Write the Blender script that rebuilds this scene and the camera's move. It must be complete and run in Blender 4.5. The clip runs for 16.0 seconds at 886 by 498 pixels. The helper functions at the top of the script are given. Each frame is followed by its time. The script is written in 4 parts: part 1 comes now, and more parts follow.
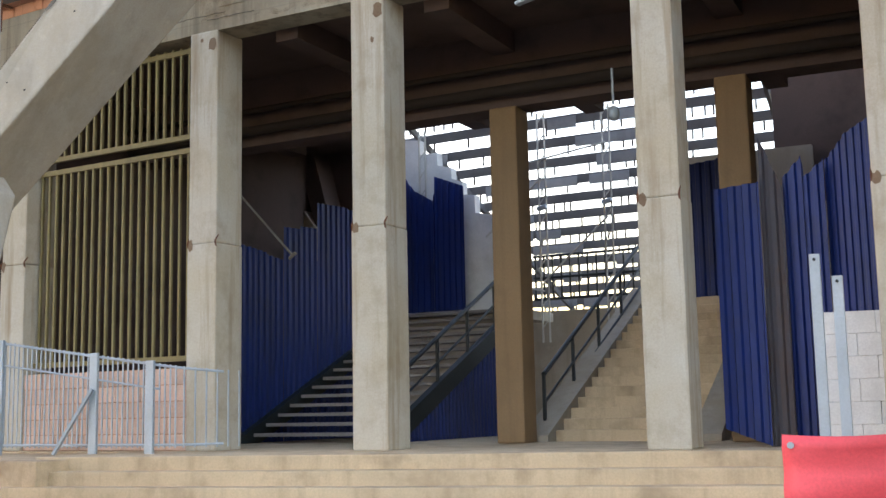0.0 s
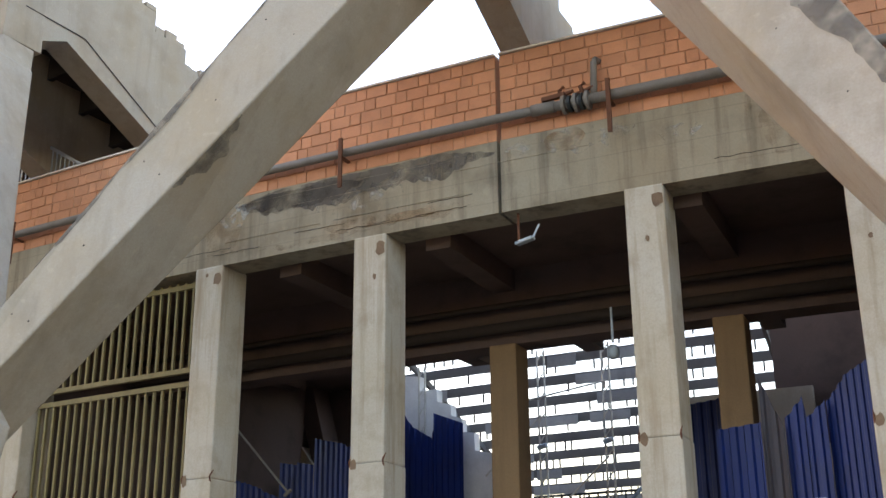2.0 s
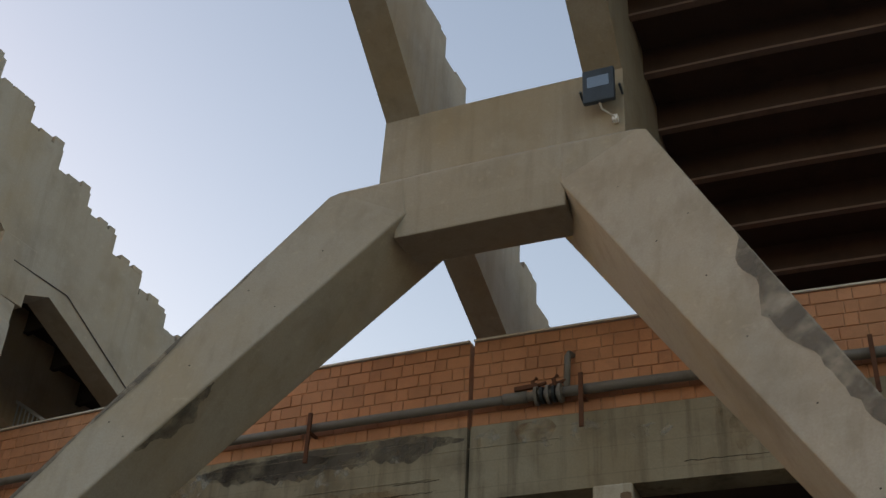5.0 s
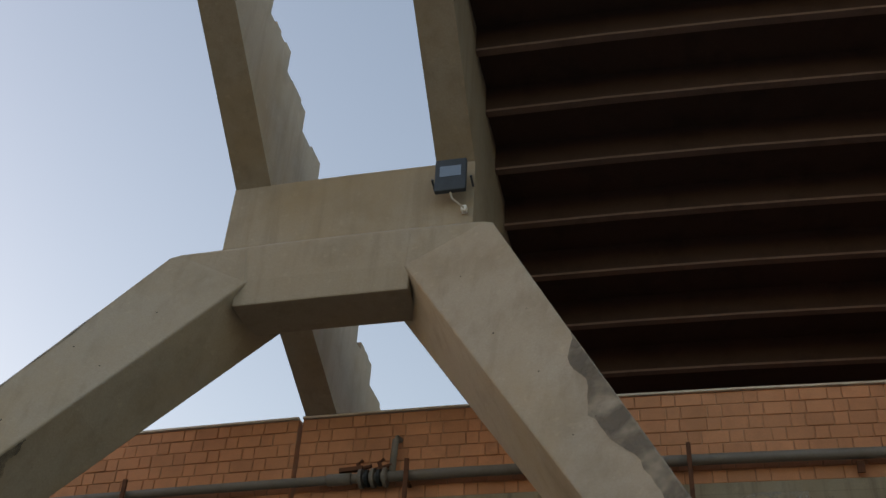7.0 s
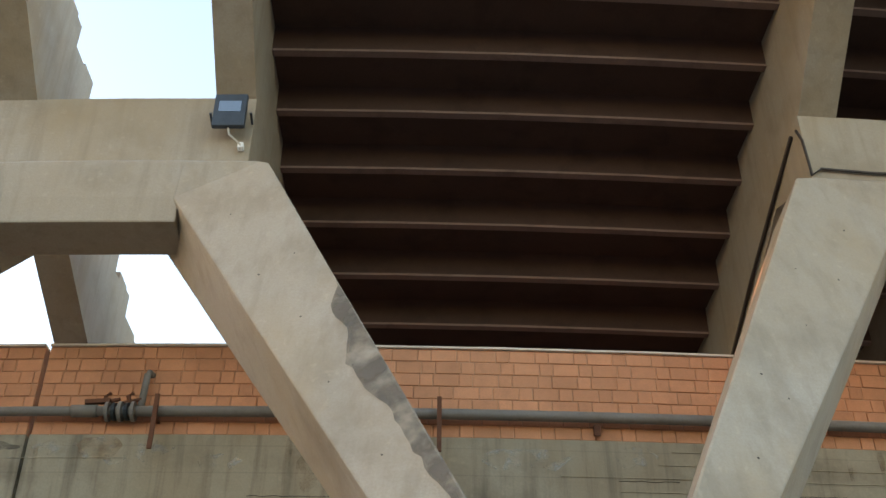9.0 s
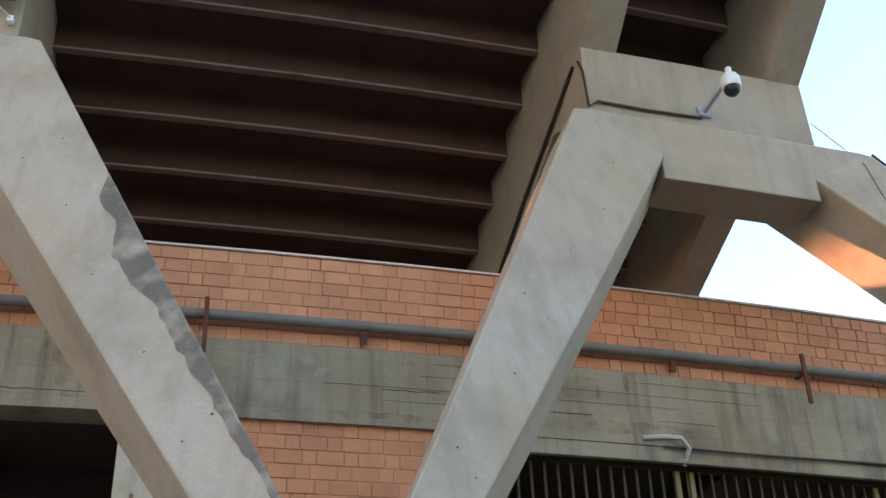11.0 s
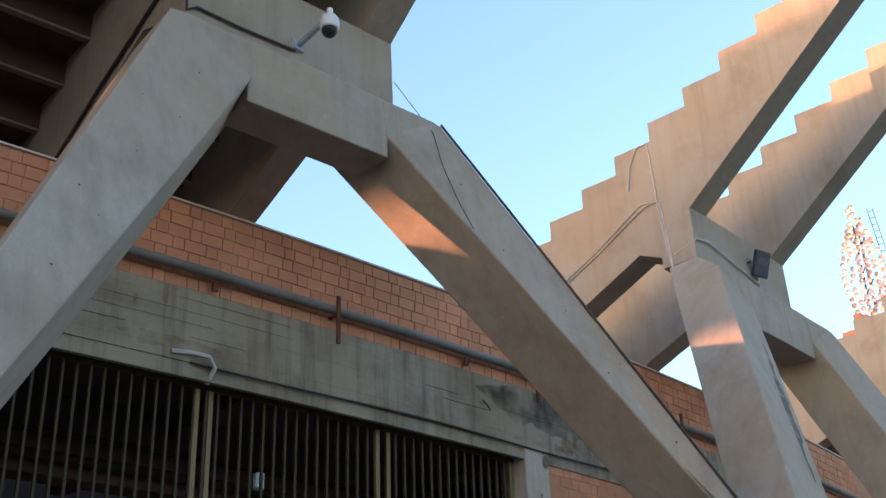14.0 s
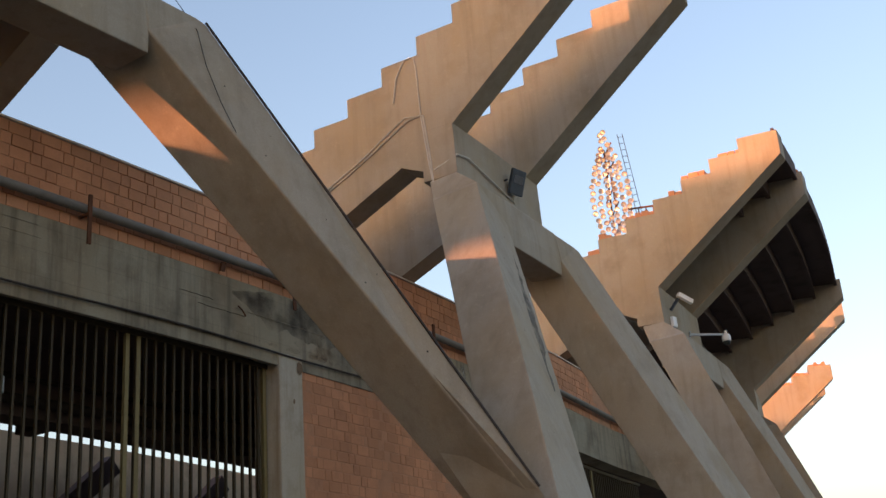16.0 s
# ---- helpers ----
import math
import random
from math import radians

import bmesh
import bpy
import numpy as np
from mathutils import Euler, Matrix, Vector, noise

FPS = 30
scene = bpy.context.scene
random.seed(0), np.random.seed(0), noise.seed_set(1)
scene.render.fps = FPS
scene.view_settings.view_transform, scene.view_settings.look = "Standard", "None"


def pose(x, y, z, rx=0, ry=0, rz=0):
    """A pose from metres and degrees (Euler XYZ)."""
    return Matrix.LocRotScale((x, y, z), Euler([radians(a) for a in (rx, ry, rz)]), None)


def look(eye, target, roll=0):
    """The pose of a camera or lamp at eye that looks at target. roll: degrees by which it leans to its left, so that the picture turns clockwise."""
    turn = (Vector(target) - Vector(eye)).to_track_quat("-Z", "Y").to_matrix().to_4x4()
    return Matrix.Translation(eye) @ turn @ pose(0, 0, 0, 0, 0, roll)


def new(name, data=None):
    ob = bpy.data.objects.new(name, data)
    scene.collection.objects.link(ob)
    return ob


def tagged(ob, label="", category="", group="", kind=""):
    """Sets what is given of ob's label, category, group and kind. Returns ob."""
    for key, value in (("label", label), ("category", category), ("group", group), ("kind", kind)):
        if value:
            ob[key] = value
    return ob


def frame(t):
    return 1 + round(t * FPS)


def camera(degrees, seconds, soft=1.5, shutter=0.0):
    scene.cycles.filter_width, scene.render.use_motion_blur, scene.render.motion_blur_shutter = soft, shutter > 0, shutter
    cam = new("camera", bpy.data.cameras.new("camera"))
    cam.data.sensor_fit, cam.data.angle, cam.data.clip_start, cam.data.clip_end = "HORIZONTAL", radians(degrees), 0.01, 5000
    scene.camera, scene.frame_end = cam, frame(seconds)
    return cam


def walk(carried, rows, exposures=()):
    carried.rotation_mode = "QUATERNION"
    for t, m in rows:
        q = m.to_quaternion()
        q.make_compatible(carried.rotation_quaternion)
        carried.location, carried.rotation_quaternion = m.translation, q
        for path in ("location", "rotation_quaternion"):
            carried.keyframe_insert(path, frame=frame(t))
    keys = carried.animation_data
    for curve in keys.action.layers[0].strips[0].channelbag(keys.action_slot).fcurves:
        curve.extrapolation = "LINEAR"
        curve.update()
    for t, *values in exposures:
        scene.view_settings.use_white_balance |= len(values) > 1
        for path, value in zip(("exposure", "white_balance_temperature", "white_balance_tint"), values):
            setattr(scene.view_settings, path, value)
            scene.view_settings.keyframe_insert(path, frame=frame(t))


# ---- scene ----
cam = camera(41.7, 16.0)
EYE = (0.0, 0.0, 1.6)
TURNS = [
    (0.0, 97.90, 1.11, 23.56),
    (0.5, 100.97, 1.17, 23.64),
    (1.0, 103.96, 1.03, 23.70),
    (1.5, 106.79, 0.79, 23.58),
    (2.0, 109.50, 0.42, 23.40),
    (2.5, 112.09, -0.15, 23.12),
    (3.0, 114.57, -0.72, 22.83),
    (3.5, 116.93, -1.19, 22.52),
    (4.0, 119.17, -1.72, 22.17),
    (6.5, 127.49, -3.01, 13.97),
    (7.0, 127.84, -2.63, 10.87),
    (7.5, 127.82, -2.02, 7.77),
    (8.0, 127.43, -1.58, 4.59),
    (8.5, 126.66, -1.06, 1.49),
    (9.0, 125.57, -0.35, -1.43),
    (11.5, 120.04, 2.02, -16.74),
    (12.0, 119.49, 1.79, -21.05),
    (12.5, 119.16, 1.64, -25.34),
    (13.0, 118.74, 1.66, -29.52),
    (13.5, 117.76, 1.74, -33.53),
    (14.0, 116.12, 1.74, -37.43),
    (14.5, 114.36, 2.25, -40.99),
    (15.0, 113.21, 2.78, -44.23),
    (15.5, 112.22, 3.27, -47.01),
    (16.0, 111.03, 4.09, -49.21),
]
walk(cam, [(t, pose(*EYE, rx, ry, rz)) for t, rx, ry, rz in TURNS],
     exposures=[(0.0, 4.3, 6250, 28), (1.0, 4.35, 6250, 28), (1.5, 4.3, 6300, 28), (2.0, 4.1, 6300, 27), (2.5, 3.45, 6500, 26), (3.0, 3.15, 6700, 26), (4.0, 2.62, 6900, 24), (7.0, 2.55, 6950, 22),
                (7.5, 2.85, 7300, 22), (8.0, 3.65, 7800, 26), (8.5, 4.05, 7900, 26), (9.0, 3.82, 6500, 19), (11.5, 3.85, 5600, 23), (12.0, 3.35, 5400, 25), (12.5, 3.28, 5200, 26), (13.0, 3.27, 5200, 25),
                (13.5, 2.98, 4950, 20), (14.0, 3.1, 5250, 20), (14.5, 2.98, 5450, 20), (15.5, 2.55, 5950, 20), (16.0, 2.48, 6200, 25)])

# ---- sky and sun ----
SUN_AZ, SUN_EL = radians(-83), radians(2.5)   # clockwise from +Y, above the horizon
world = bpy.data.worlds.new("sky")
scene.world = world
world.use_nodes = True
wn = world.node_tree
sky = wn.nodes.new("ShaderNodeTexSky")
sky.sky_type, sky.sun_disc = "NISHITA", False
sky.sun_elevation, sky.sun_rotation = SUN_EL, SUN_AZ
sky.dust_density, sky.air_density, sky.ozone_density = 2.6, 1.0, 1.1
back = wn.nodes["Background"]
back.inputs["Strength"].default_value = 0.15
wn.links.new(sky.outputs["Color"], back.inputs["Color"])
lamp = bpy.data.lights.new("sun", "SUN")
lamp.energy, lamp.angle, lamp.color = 1.05, radians(0.6), (1.0, 0.38, 0.14)
sun = new("sun", lamp)
to_sun = Vector((math.sin(SUN_AZ) * math.cos(SUN_EL), math.cos(SUN_AZ) * math.cos(SUN_EL), math.sin(SUN_EL)))
sun.matrix_world = look(to_sun * 200, (0, 0, 0))

# ---- plan: polar about the centre of the stand ----
RAD, CEN = 107.94, 121.89          # facade radius, distance of its centre from the origin
FLOOR, BEAM, BRICK0, BRICK1 = 1.08, 7.43, 8.52, 9.87
PORTALS = (-16.05, -4.36, 7.36, 20.0, 33.9, 50.0, 65.0)
WIDTH = (1.0, 1.0, 1.0, 1.12, 1.15, 1.1, 1.1)


def at(a, s, z):
    """a: metres along the facade, s: metres out from it towards the street, z: height."""
    th = a / RAD
    s += max(0.0, a - 29.0) * 0.088      # the oval flattens there
    return Vector(((RAD + s) * math.sin(th), CEN - (RAD + s) * math.cos(th), z))


# ---- materials ----
def mat(name, base, rough=0.85, metal=0.0, dark=None, spots=0.5, scale=1.2, bump=0.15, streak=0.0, rand=0.0, grain=40.0,
        light=None, boards=0.0, spec=0.3, ochre=None):
    """Base colour with stains at two scales, vertical streaks, board marks, fine relief."""
    m = bpy.data.materials.new(name)
    m.use_nodes = True
    nt = m.node_tree
    N, K = nt.nodes.new, nt.links.new
    b = nt.nodes["Principled BSDF"]
    b.inputs["Roughness"].default_value, b.inputs["Metallic"].default_value = rough, metal
    b.inputs["Specular IOR Level"].default_value = spec
    geo = N("ShaderNodeNewGeometry")

    def noise_at(sc, detail=6.0, stretch=None, rough_=0.6):
        n = N("ShaderNodeTexNoise")
        n.inputs["Scale"].default_value, n.inputs["Detail"].default_value, n.inputs["Roughness"].default_value = sc, detail, rough_
        if stretch:
            mp = N("ShaderNodeMapping")
            mp.inputs["Scale"].default_value = stretch
            K(geo.outputs["Position"], mp.inputs["Vector"])
            K(mp.outputs["Vector"], n.inputs["Vector"])
        else:
            K(geo.outputs["Position"], n.inputs["Vector"])
        return n.outputs["Fac"]

    def ramp(src, lo, hi):
        r = N("ShaderNodeMapRange")
        r.inputs["From Min"].default_value, r.inputs["From Max"].default_value = lo, hi
        K(src, r.inputs["Value"])
        return r.outputs["Result"]

    def mix(fac, c1, c2, mode="MIX"):
        x = N("ShaderNodeMix")
        x.data_type, x.blend_type = "RGBA", mode
        if isinstance(fac, float):
            x.inputs["Factor"].default_value = fac
        else:
            K(fac, x.inputs["Factor"])
        for sock, c in ((x.inputs["A"], c1), (x.inputs["B"], c2)):
            if isinstance(c, tuple):
                sock.default_value = (*c, 1)
            else:
                K(c, sock)
        return x.outputs["Result"]

    def scaled(src, k):
        x = N("ShaderNodeMath")
        x.operation = "MULTIPLY"
        K(src, x.inputs[0])
        x.inputs[1].default_value = k
        return x.outputs[0]

    dark = dark or tuple(c * 0.55 for c in base)
    light = light or tuple(min(1, c * 1.25) for c in base)
    col = mix(ramp(noise_at(scale * 0.35, 4), 0.3, 0.7), base, light)
    col = mix(scaled(ramp(noise_at(scale, 8), 0.5, 0.75), spots), col, dark)
    col = mix(scaled(ramp(noise_at(grain, 3), 0.35, 0.75), 0.35), col, tuple(c * 0.7 for c in base))
    if ochre:
        col = mix(scaled(ramp(noise_at(0.55, 5, (1.0, 1.0, 0.6)), 0.48, 0.72), 0.65), col, ochre)
        col = mix(scaled(ramp(noise_at(7.0, 6), 0.60, 0.70), 0.22), col, tuple(min(1, v * 1.5) for v in base))
    if streak:
        col = mix(scaled(ramp(noise_at(1.0, 5, (5, 5, 0.35)), 0.5, 0.72), streak), col, dark)
    if boards:
        sep = N("ShaderNodeSeparateXYZ")
        K(geo.outputs["Position"], sep.inputs[0])
        wv = N("ShaderNodeMath")
        wv.operation = "PINGPONG"
        K(sep.outputs["Z"], wv.inputs[0])
        wv.inputs[1].default_value = 0.19
        col = mix(scaled(ramp(wv.outputs[0], 0.012, 0.0), boards), col, dark)
    if rand:
        oi = N("ShaderNodeObjectInfo")
        gi = N("ShaderNodeMath")
        gi.operation = "ADD"
        K(oi.outputs["Random"], gi.inputs[0])
        K(geo.outputs["Random Per Island"], gi.inputs[1])
        fr = N("ShaderNodeMath")
        fr.operation = "FRACT"
        K(gi.outputs[0], fr.inputs[0])
        hs = N("ShaderNodeHueSaturation")
        K(ramp(fr.outputs[0], 0, 1), hs.inputs["Fac"])
        vr = N("ShaderNodeMapRange")
        vr.inputs["To Min"].default_value, vr.inputs["To Max"].default_value = 1 - rand, 1 + rand
        K(fr.outputs[0], vr.inputs["Value"])
        hs.inputs["Fac"].default_value = 1
        nt.links.remove(hs.inputs["Fac"].links[0])
        K(vr.outputs["Result"], hs.inputs["Value"])
        K(col, hs.inputs["Color"])
        col = hs.outputs["Color"]
    K(col, b.inputs["Base Color"])
    if bump:
        bp = N("ShaderNodeBump")
        bp.inputs["Strength"].default_value, bp.inputs["Distance"].default_value = bump, 0.02
        K(noise_at(grain * 0.6, 5), bp.inputs["Height"])
        K(bp.outputs["Normal"], b.inputs["Normal"])
    return m


CONC = mat("cast_concrete", (0.375, 0.313, 0.23), light=(0.40, 0.368, 0.312), dark=(0.20, 0.165, 0.118), spots=0.6, scale=0.9, streak=0.3, ochre=(0.36, 0.278, 0.17), bump=0.25)
CONC_B = mat("board_marked_concrete", (0.33, 0.277, 0.188), light=(0.37, 0.338, 0.26), dark=(0.075, 0.058, 0.042), spots=0.75, scale=1.0, streak=0.55, boards=0.22, ochre=(0.27, 0.20, 0.115))
COLM = mat("pale_column_concrete", (0.49, 0.42, 0.30), light=(0.57, 0.545, 0.47), dark=(0.31, 0.225, 0.135), spots=0.6, scale=2.2, streak=0.8)
STAIN = mat("damp_patch", (0.14, 0.123, 0.102), dark=(0.075, 0.067, 0.056), spots=0.6, scale=3.0)
RUSTY_DAMP = mat("rust_stain", (0.36, 0.20, 0.085), dark=(0.22, 0.11, 0.05), spots=0.5, scale=4.0)


def blotchy(m, lo, hi, most, size):
    """A stain that breaks up into blotches."""
    nt = m.node_tree
    blot = nt.nodes.new("ShaderNodeTexNoise")
    blot.inputs["Scale"].default_value, blot.inputs["Detail"].default_value = size, 7
    pos = nt.nodes.new("ShaderNodeNewGeometry")
    nt.links.new(pos.outputs["Position"], blot.inputs["Vector"])
    wet = nt.nodes.new("ShaderNodeMapRange")
    wet.inputs["From Min"].default_value, wet.inputs["From Max"].default_value = lo, hi
    wet.inputs["To Min"].default_value, wet.inputs["To Max"].default_value = 0.0, most
    nt.links.new(blot.outputs[0], wet.inputs["Value"])
    nt.links.new(wet.outputs["Result"], next(n for n in nt.nodes if n.type == "BSDF_PRINCIPLED").inputs["Alpha"])


blotchy(STAIN, 0.30, 0.60, 0.78, 3.2)
blotchy(RUSTY_DAMP, 0.40, 0.74, 0.42, 4.0)
SOOT = mat("soot_streak", (0.045, 0.035, 0.028), dark=(0.02, 0.016, 0.013), spots=0.5, scale=4.0)
blotchy(SOOT, 0.34, 0.78, 0.75, 2.6)
CHALK = mat("chalky_run", (0.52, 0.50, 0.44), dark=(0.40, 0.37, 0.31), spots=0.4, scale=5.0)
blotchy(CHALK, 0.50, 0.68, 0.6, 5.0)
# paler than DECK: wear, and light bounced off the ground put into the colour
NOSE = mat("worn_bounce_lit_edge", (0.24, 0.165, 0.135), dark=(0.11, 0.075, 0.06), spots=0.5, scale=2.5)
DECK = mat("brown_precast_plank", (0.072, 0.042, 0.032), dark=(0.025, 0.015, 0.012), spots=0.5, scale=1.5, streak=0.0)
SOFFIT = mat("stained_dark_concrete", (0.092, 0.062, 0.052), dark=(0.026, 0.019, 0.016), spots=0.7, scale=1.1)
# near-black: puts the deep shade of grille room and first decks into colour
NEAR_BLACK = mat("near_black_brown", (0.030, 0.022, 0.018), dark=(0.014, 0.011, 0.01), spots=0.6, scale=1.3)
BRICKM = mat("terracotta_block", (0.54, 0.255, 0.135), dark=(0.33, 0.15, 0.085), spots=0.35, scale=4.0, rand=0.10, grain=60)
MORTAR = mat("terracotta_mortar", (0.47, 0.26, 0.155), dark=(0.24, 0.13, 0.08), spots=0.5, scale=5)
PINK = mat("pale_pink_block", (0.58, 0.40, 0.30), dark=(0.42, 0.28, 0.21), spots=0.4, scale=3.0, rand=0.12)
SMEAR = mat("smeared_mortar", (0.50, 0.25, 0.14), dark=(0.30, 0.15, 0.09), spots=0.4, scale=5)
CAPM = mat("pale_coping", (0.62, 0.55, 0.46), scale=4)
STEP = mat("stone_step", (0.55, 0.42, 0.27), dark=(0.26, 0.18, 0.11), spots=0.65, scale=2.2, streak=0.35)
BLUE = mat("blue_painted_steel", (0.005, 0.021, 0.135), rough=0.5, dark=(0.018, 0.024, 0.055), spots=0.45, scale=2.0, streak=0.6, bump=0.04, spec=0.4)
RUSTY = mat("rusty_blue_steel", (0.07, 0.065, 0.075), rough=0.7, dark=(0.10, 0.055, 0.035), spots=0.6, scale=3, streak=0.6, bump=0.08)
# darker copy of OLIVE for the bars of the right-hand grilles
OLIVE_D = mat("dark_bar", (0.052, 0.036, 0.016), rough=0.65, dark=(0.02, 0.016, 0.011), spots=0.5, scale=3, bump=0.05)
SPALL = mat("rust_stained_spall", (0.20, 0.135, 0.085), dark=(0.10, 0.06, 0.04), spots=0.6, scale=9)
HOLE = mat("dark_hole", (0.05, 0.042, 0.034), bump=0)
TOWERM = mat("weathered_reflector", (0.62, 0.60, 0.58), rough=0.3, metal=0.75, dark=(0.35, 0.3, 0.27), scale=0.4, bump=0)
OLIVE = mat("ochre_painted_bar", (0.21, 0.165, 0.07), rough=0.6, dark=(0.11, 0.08, 0.04), spots=0.5, scale=3, streak=0.4, bump=0.05)
PIPEM = mat("grey_pipe", (0.19, 0.175, 0.155), rough=0.55, dark=(0.10, 0.075, 0.055), spots=0.6, scale=3, bump=0.05)
RUST = mat("rusted_iron", (0.13, 0.055, 0.03), dark=(0.045, 0.025, 0.018), spots=0.7, scale=8, bump=0.3)
DARKM = mat("black_rail_paint", (0.018, 0.024, 0.026), rough=0.45, scale=4, bump=0.03)
GALV = mat("galvanised_steel", (0.38, 0.43, 0.475), rough=0.5, metal=0.35, dark=(0.33, 0.36, 0.38), scale=4, bump=0.03)
WHITEB = mat("white_painted_block", (0.66, 0.65, 0.63), dark=(0.45, 0.43, 0.40), scale=2)
REDM = mat("red_pvc_cloth", (0.80, 0.10, 0.115), rough=0.5, dark=(0.60, 0.05, 0.06), spots=0.3, scale=2, bump=0.02)
ASPH = mat("worn_asphalt", (0.10, 0.095, 0.085), dark=(0.055, 0.052, 0.05), scale=0.8, grain=90)
BROWN = mat("ochre_column", (0.225, 0.145, 0.075), dark=(0.15, 0.095, 0.05), spots=0.45, scale=1.4, streak=0.4)
PLANK = mat("weathered_bench", (0.16, 0.155, 0.15), dark=(0.08, 0.08, 0.08), scale=2)
PALE_PLANK = mat("pale_loose_panel", (0.34, 0.35, 0.36), dark=(0.2, 0.2, 0.2), scale=3, rand=0.15)
TREADM = mat("dusty_tread", (0.24, 0.215, 0.20), dark=(0.11, 0.10, 0.095), scale=2)
LAMPB = mat("navy_lamp_body", (0.045, 0.06, 0.08), rough=0.45, scale=6, bump=0.03)
CABLEM = mat("dark_cable", (0.05, 0.04, 0.035), rough=0.6, bump=0)
CONDUIT = mat("pale_conduit", (0.50, 0.48, 0.43), rough=0.5, bump=0)
WHITEP = mat("white_plastic", (0.75, 0.76, 0.76), rough=0.35, scale=8, spots=0.15, bump=0)


def glass_mat():
    m = bpy.data.materials.new("lamp_glass")
    m.use_nodes = True
    b = m.node_tree.nodes["Principled BSDF"]
    b.inputs["Base Color"].default_value, b.inputs["Roughness"].default_value = (0.22, 0.25, 0.27, 1), 0.12
    b.inputs["Metallic"].default_value = 0.8
    return m


GLASS = glass_mat()

# ---- builders ----
def thing(name, base, label, category, group="", kind=""):
    e = new(name)
    e.empty_display_size = 0.2
    e.location = base
    return tagged(e, label, category, group, kind)


def part(name, bm, material, parent=None, label="", smooth=False):
    me = bpy.data.meshes.new(name)
    bm.normal_update()
    bmesh.ops.recalc_face_normals(bm, faces=bm.faces)
    bm.to_mesh(me)
    bm.free()
    if smooth:
        for p in me.polygons:
            p.use_smooth = True
    me.materials.append(material)
    ob = new(name, me)
    if parent:
        ob.parent = parent
        if parent.parent is None:
            ob.matrix_parent_inverse = Matrix.Translation(-parent.location)
    return tagged(ob, label)


def loft(bm, rings, closed=True, caps=True):
    """Rings of points, one skin through them."""
    rows = [[bm.verts.new(p) for p in r] for r in rings]
    n = len(rows[0])
    for r0, r1 in zip(rows, rows[1:]):
        for i in range(n if closed else n - 1):
            j = (i + 1) % n
            bm.faces.new((r0[i], r0[j], r1[j], r1[i]))
    if caps:
        bm.faces.new(rows[0][::-1])
        bm.faces.new(rows[-1])
    return bm


def prism(prof, a0, a1, n=1, bm=None):
    """A radial profile [(s, z)] run along the facade from a0 to a1."""
    bm = bm or bmesh.new()
    return loft(bm, [[at(a0 + (a1 - a0) * i / n, s, z) for s, z in prof] for i in range(n + 1)])


def box(a0, a1, s0, s1, z0, z1, n=1, bm=None):
    return prism([(s0, z0), (s1, z0), (s1, z1), (s0, z1)], a0, a1, n, bm)


def bevel(bm, w, seg=2, sharp=0.6):
    bmesh.ops.recalc_face_normals(bm, faces=bm.faces)
    edges = [e for e in bm.edges if len(e.link_faces) == 2 and e.calc_face_angle(0) > sharp]
    bmesh.ops.bevel(bm, geom=edges, offset=w, segments=seg, profile=0.6, affect="EDGES")
    return bm


def tube(path, r, n=8, bm=None, caps=True):
    """A round bar along points."""
    bm = bm or bmesh.new()
    rings = []
    for i, p in enumerate(path):
        d = (Vector(path[min(i + 1, len(path) - 1)]) - Vector(path[max(i - 1, 0)])).normalized()
        u = d.cross(Vector((0.31, 0.2, 0.93))).normalized()
        v = d.cross(u)
        rings.append([Vector(p) + r * (math.cos(6.2832 * k / n) * u + math.sin(6.2832 * k / n) * v) for k in range(n)])
    return loft(bm, rings, caps=caps)


def bar(p0, p1, w, d=None, bm=None, up=(0, 0, 1)):
    """A square bar between two points."""
    bm = bm or bmesh.new()
    p0, p1, d = Vector(p0), Vector(p1), d or w
    ax = (p1 - p0).normalized()
    up = Vector(up)
    if abs(ax.dot(up)) > 0.95:
        up = Vector((0, 1, 0))
    u = ax.cross(up).normalized()
    v = ax.cross(u)
    ring = [(-w / 2, -d / 2), (w / 2, -d / 2), (w / 2, d / 2), (-w / 2, d / 2)]
    return loft(bm, [[p + u * x + v * y for x, y in ring] for p in (p0, p1)])


# ---- ground and plinth ----
bm = bmesh.new()
rows_ = [[bm.verts.new((x, y, 0)) for x in (-1500, -60, -20, 20, 60, 1500)] for y in (-1500, -40, 0, 40, 1500)]
for r0, r1 in zip(rows_, rows_[1:]):
    for i in range(5):
        bm.faces.new((r0[i], r0[i + 1], r1[i + 1], r1[i]))
tagged(part("ground", bm, ASPH), "worn grey asphalt forecourt", "ground", kind="structure")


def tilt_s(a, s):
    """The steps run straight, nearer the street at their left end."""
    return s + (-a - 4.5) * 0.22


plinth = thing("entrance_steps", at(-5, 0, 0), "wide worn sandy stone steps up to the entrance", "steps", kind="structure")
for k, (s, z) in enumerate([(0.7 + 0.34 * q, FLOOR - 0.18 * q) for q in range(6)]):
    bm = bmesh.new()
    loft(bm, [[at(a, ss, zz) for ss, zz in ((-0.8, 0.0), (tilt_s(a, s), 0.0), (tilt_s(a, s), z), (-0.8, z))] for a in (-11.2 - 0.3 * k, -6, -1, 5)])
    part("step", bevel(bm, 0.02), STEP, plinth)
tagged(part("floor", box(-30, 45, -13, 0.2, 0.0, FLOOR - 0.004, 24), STEP), "pale worn concrete concourse floor", "floor", kind="structure")

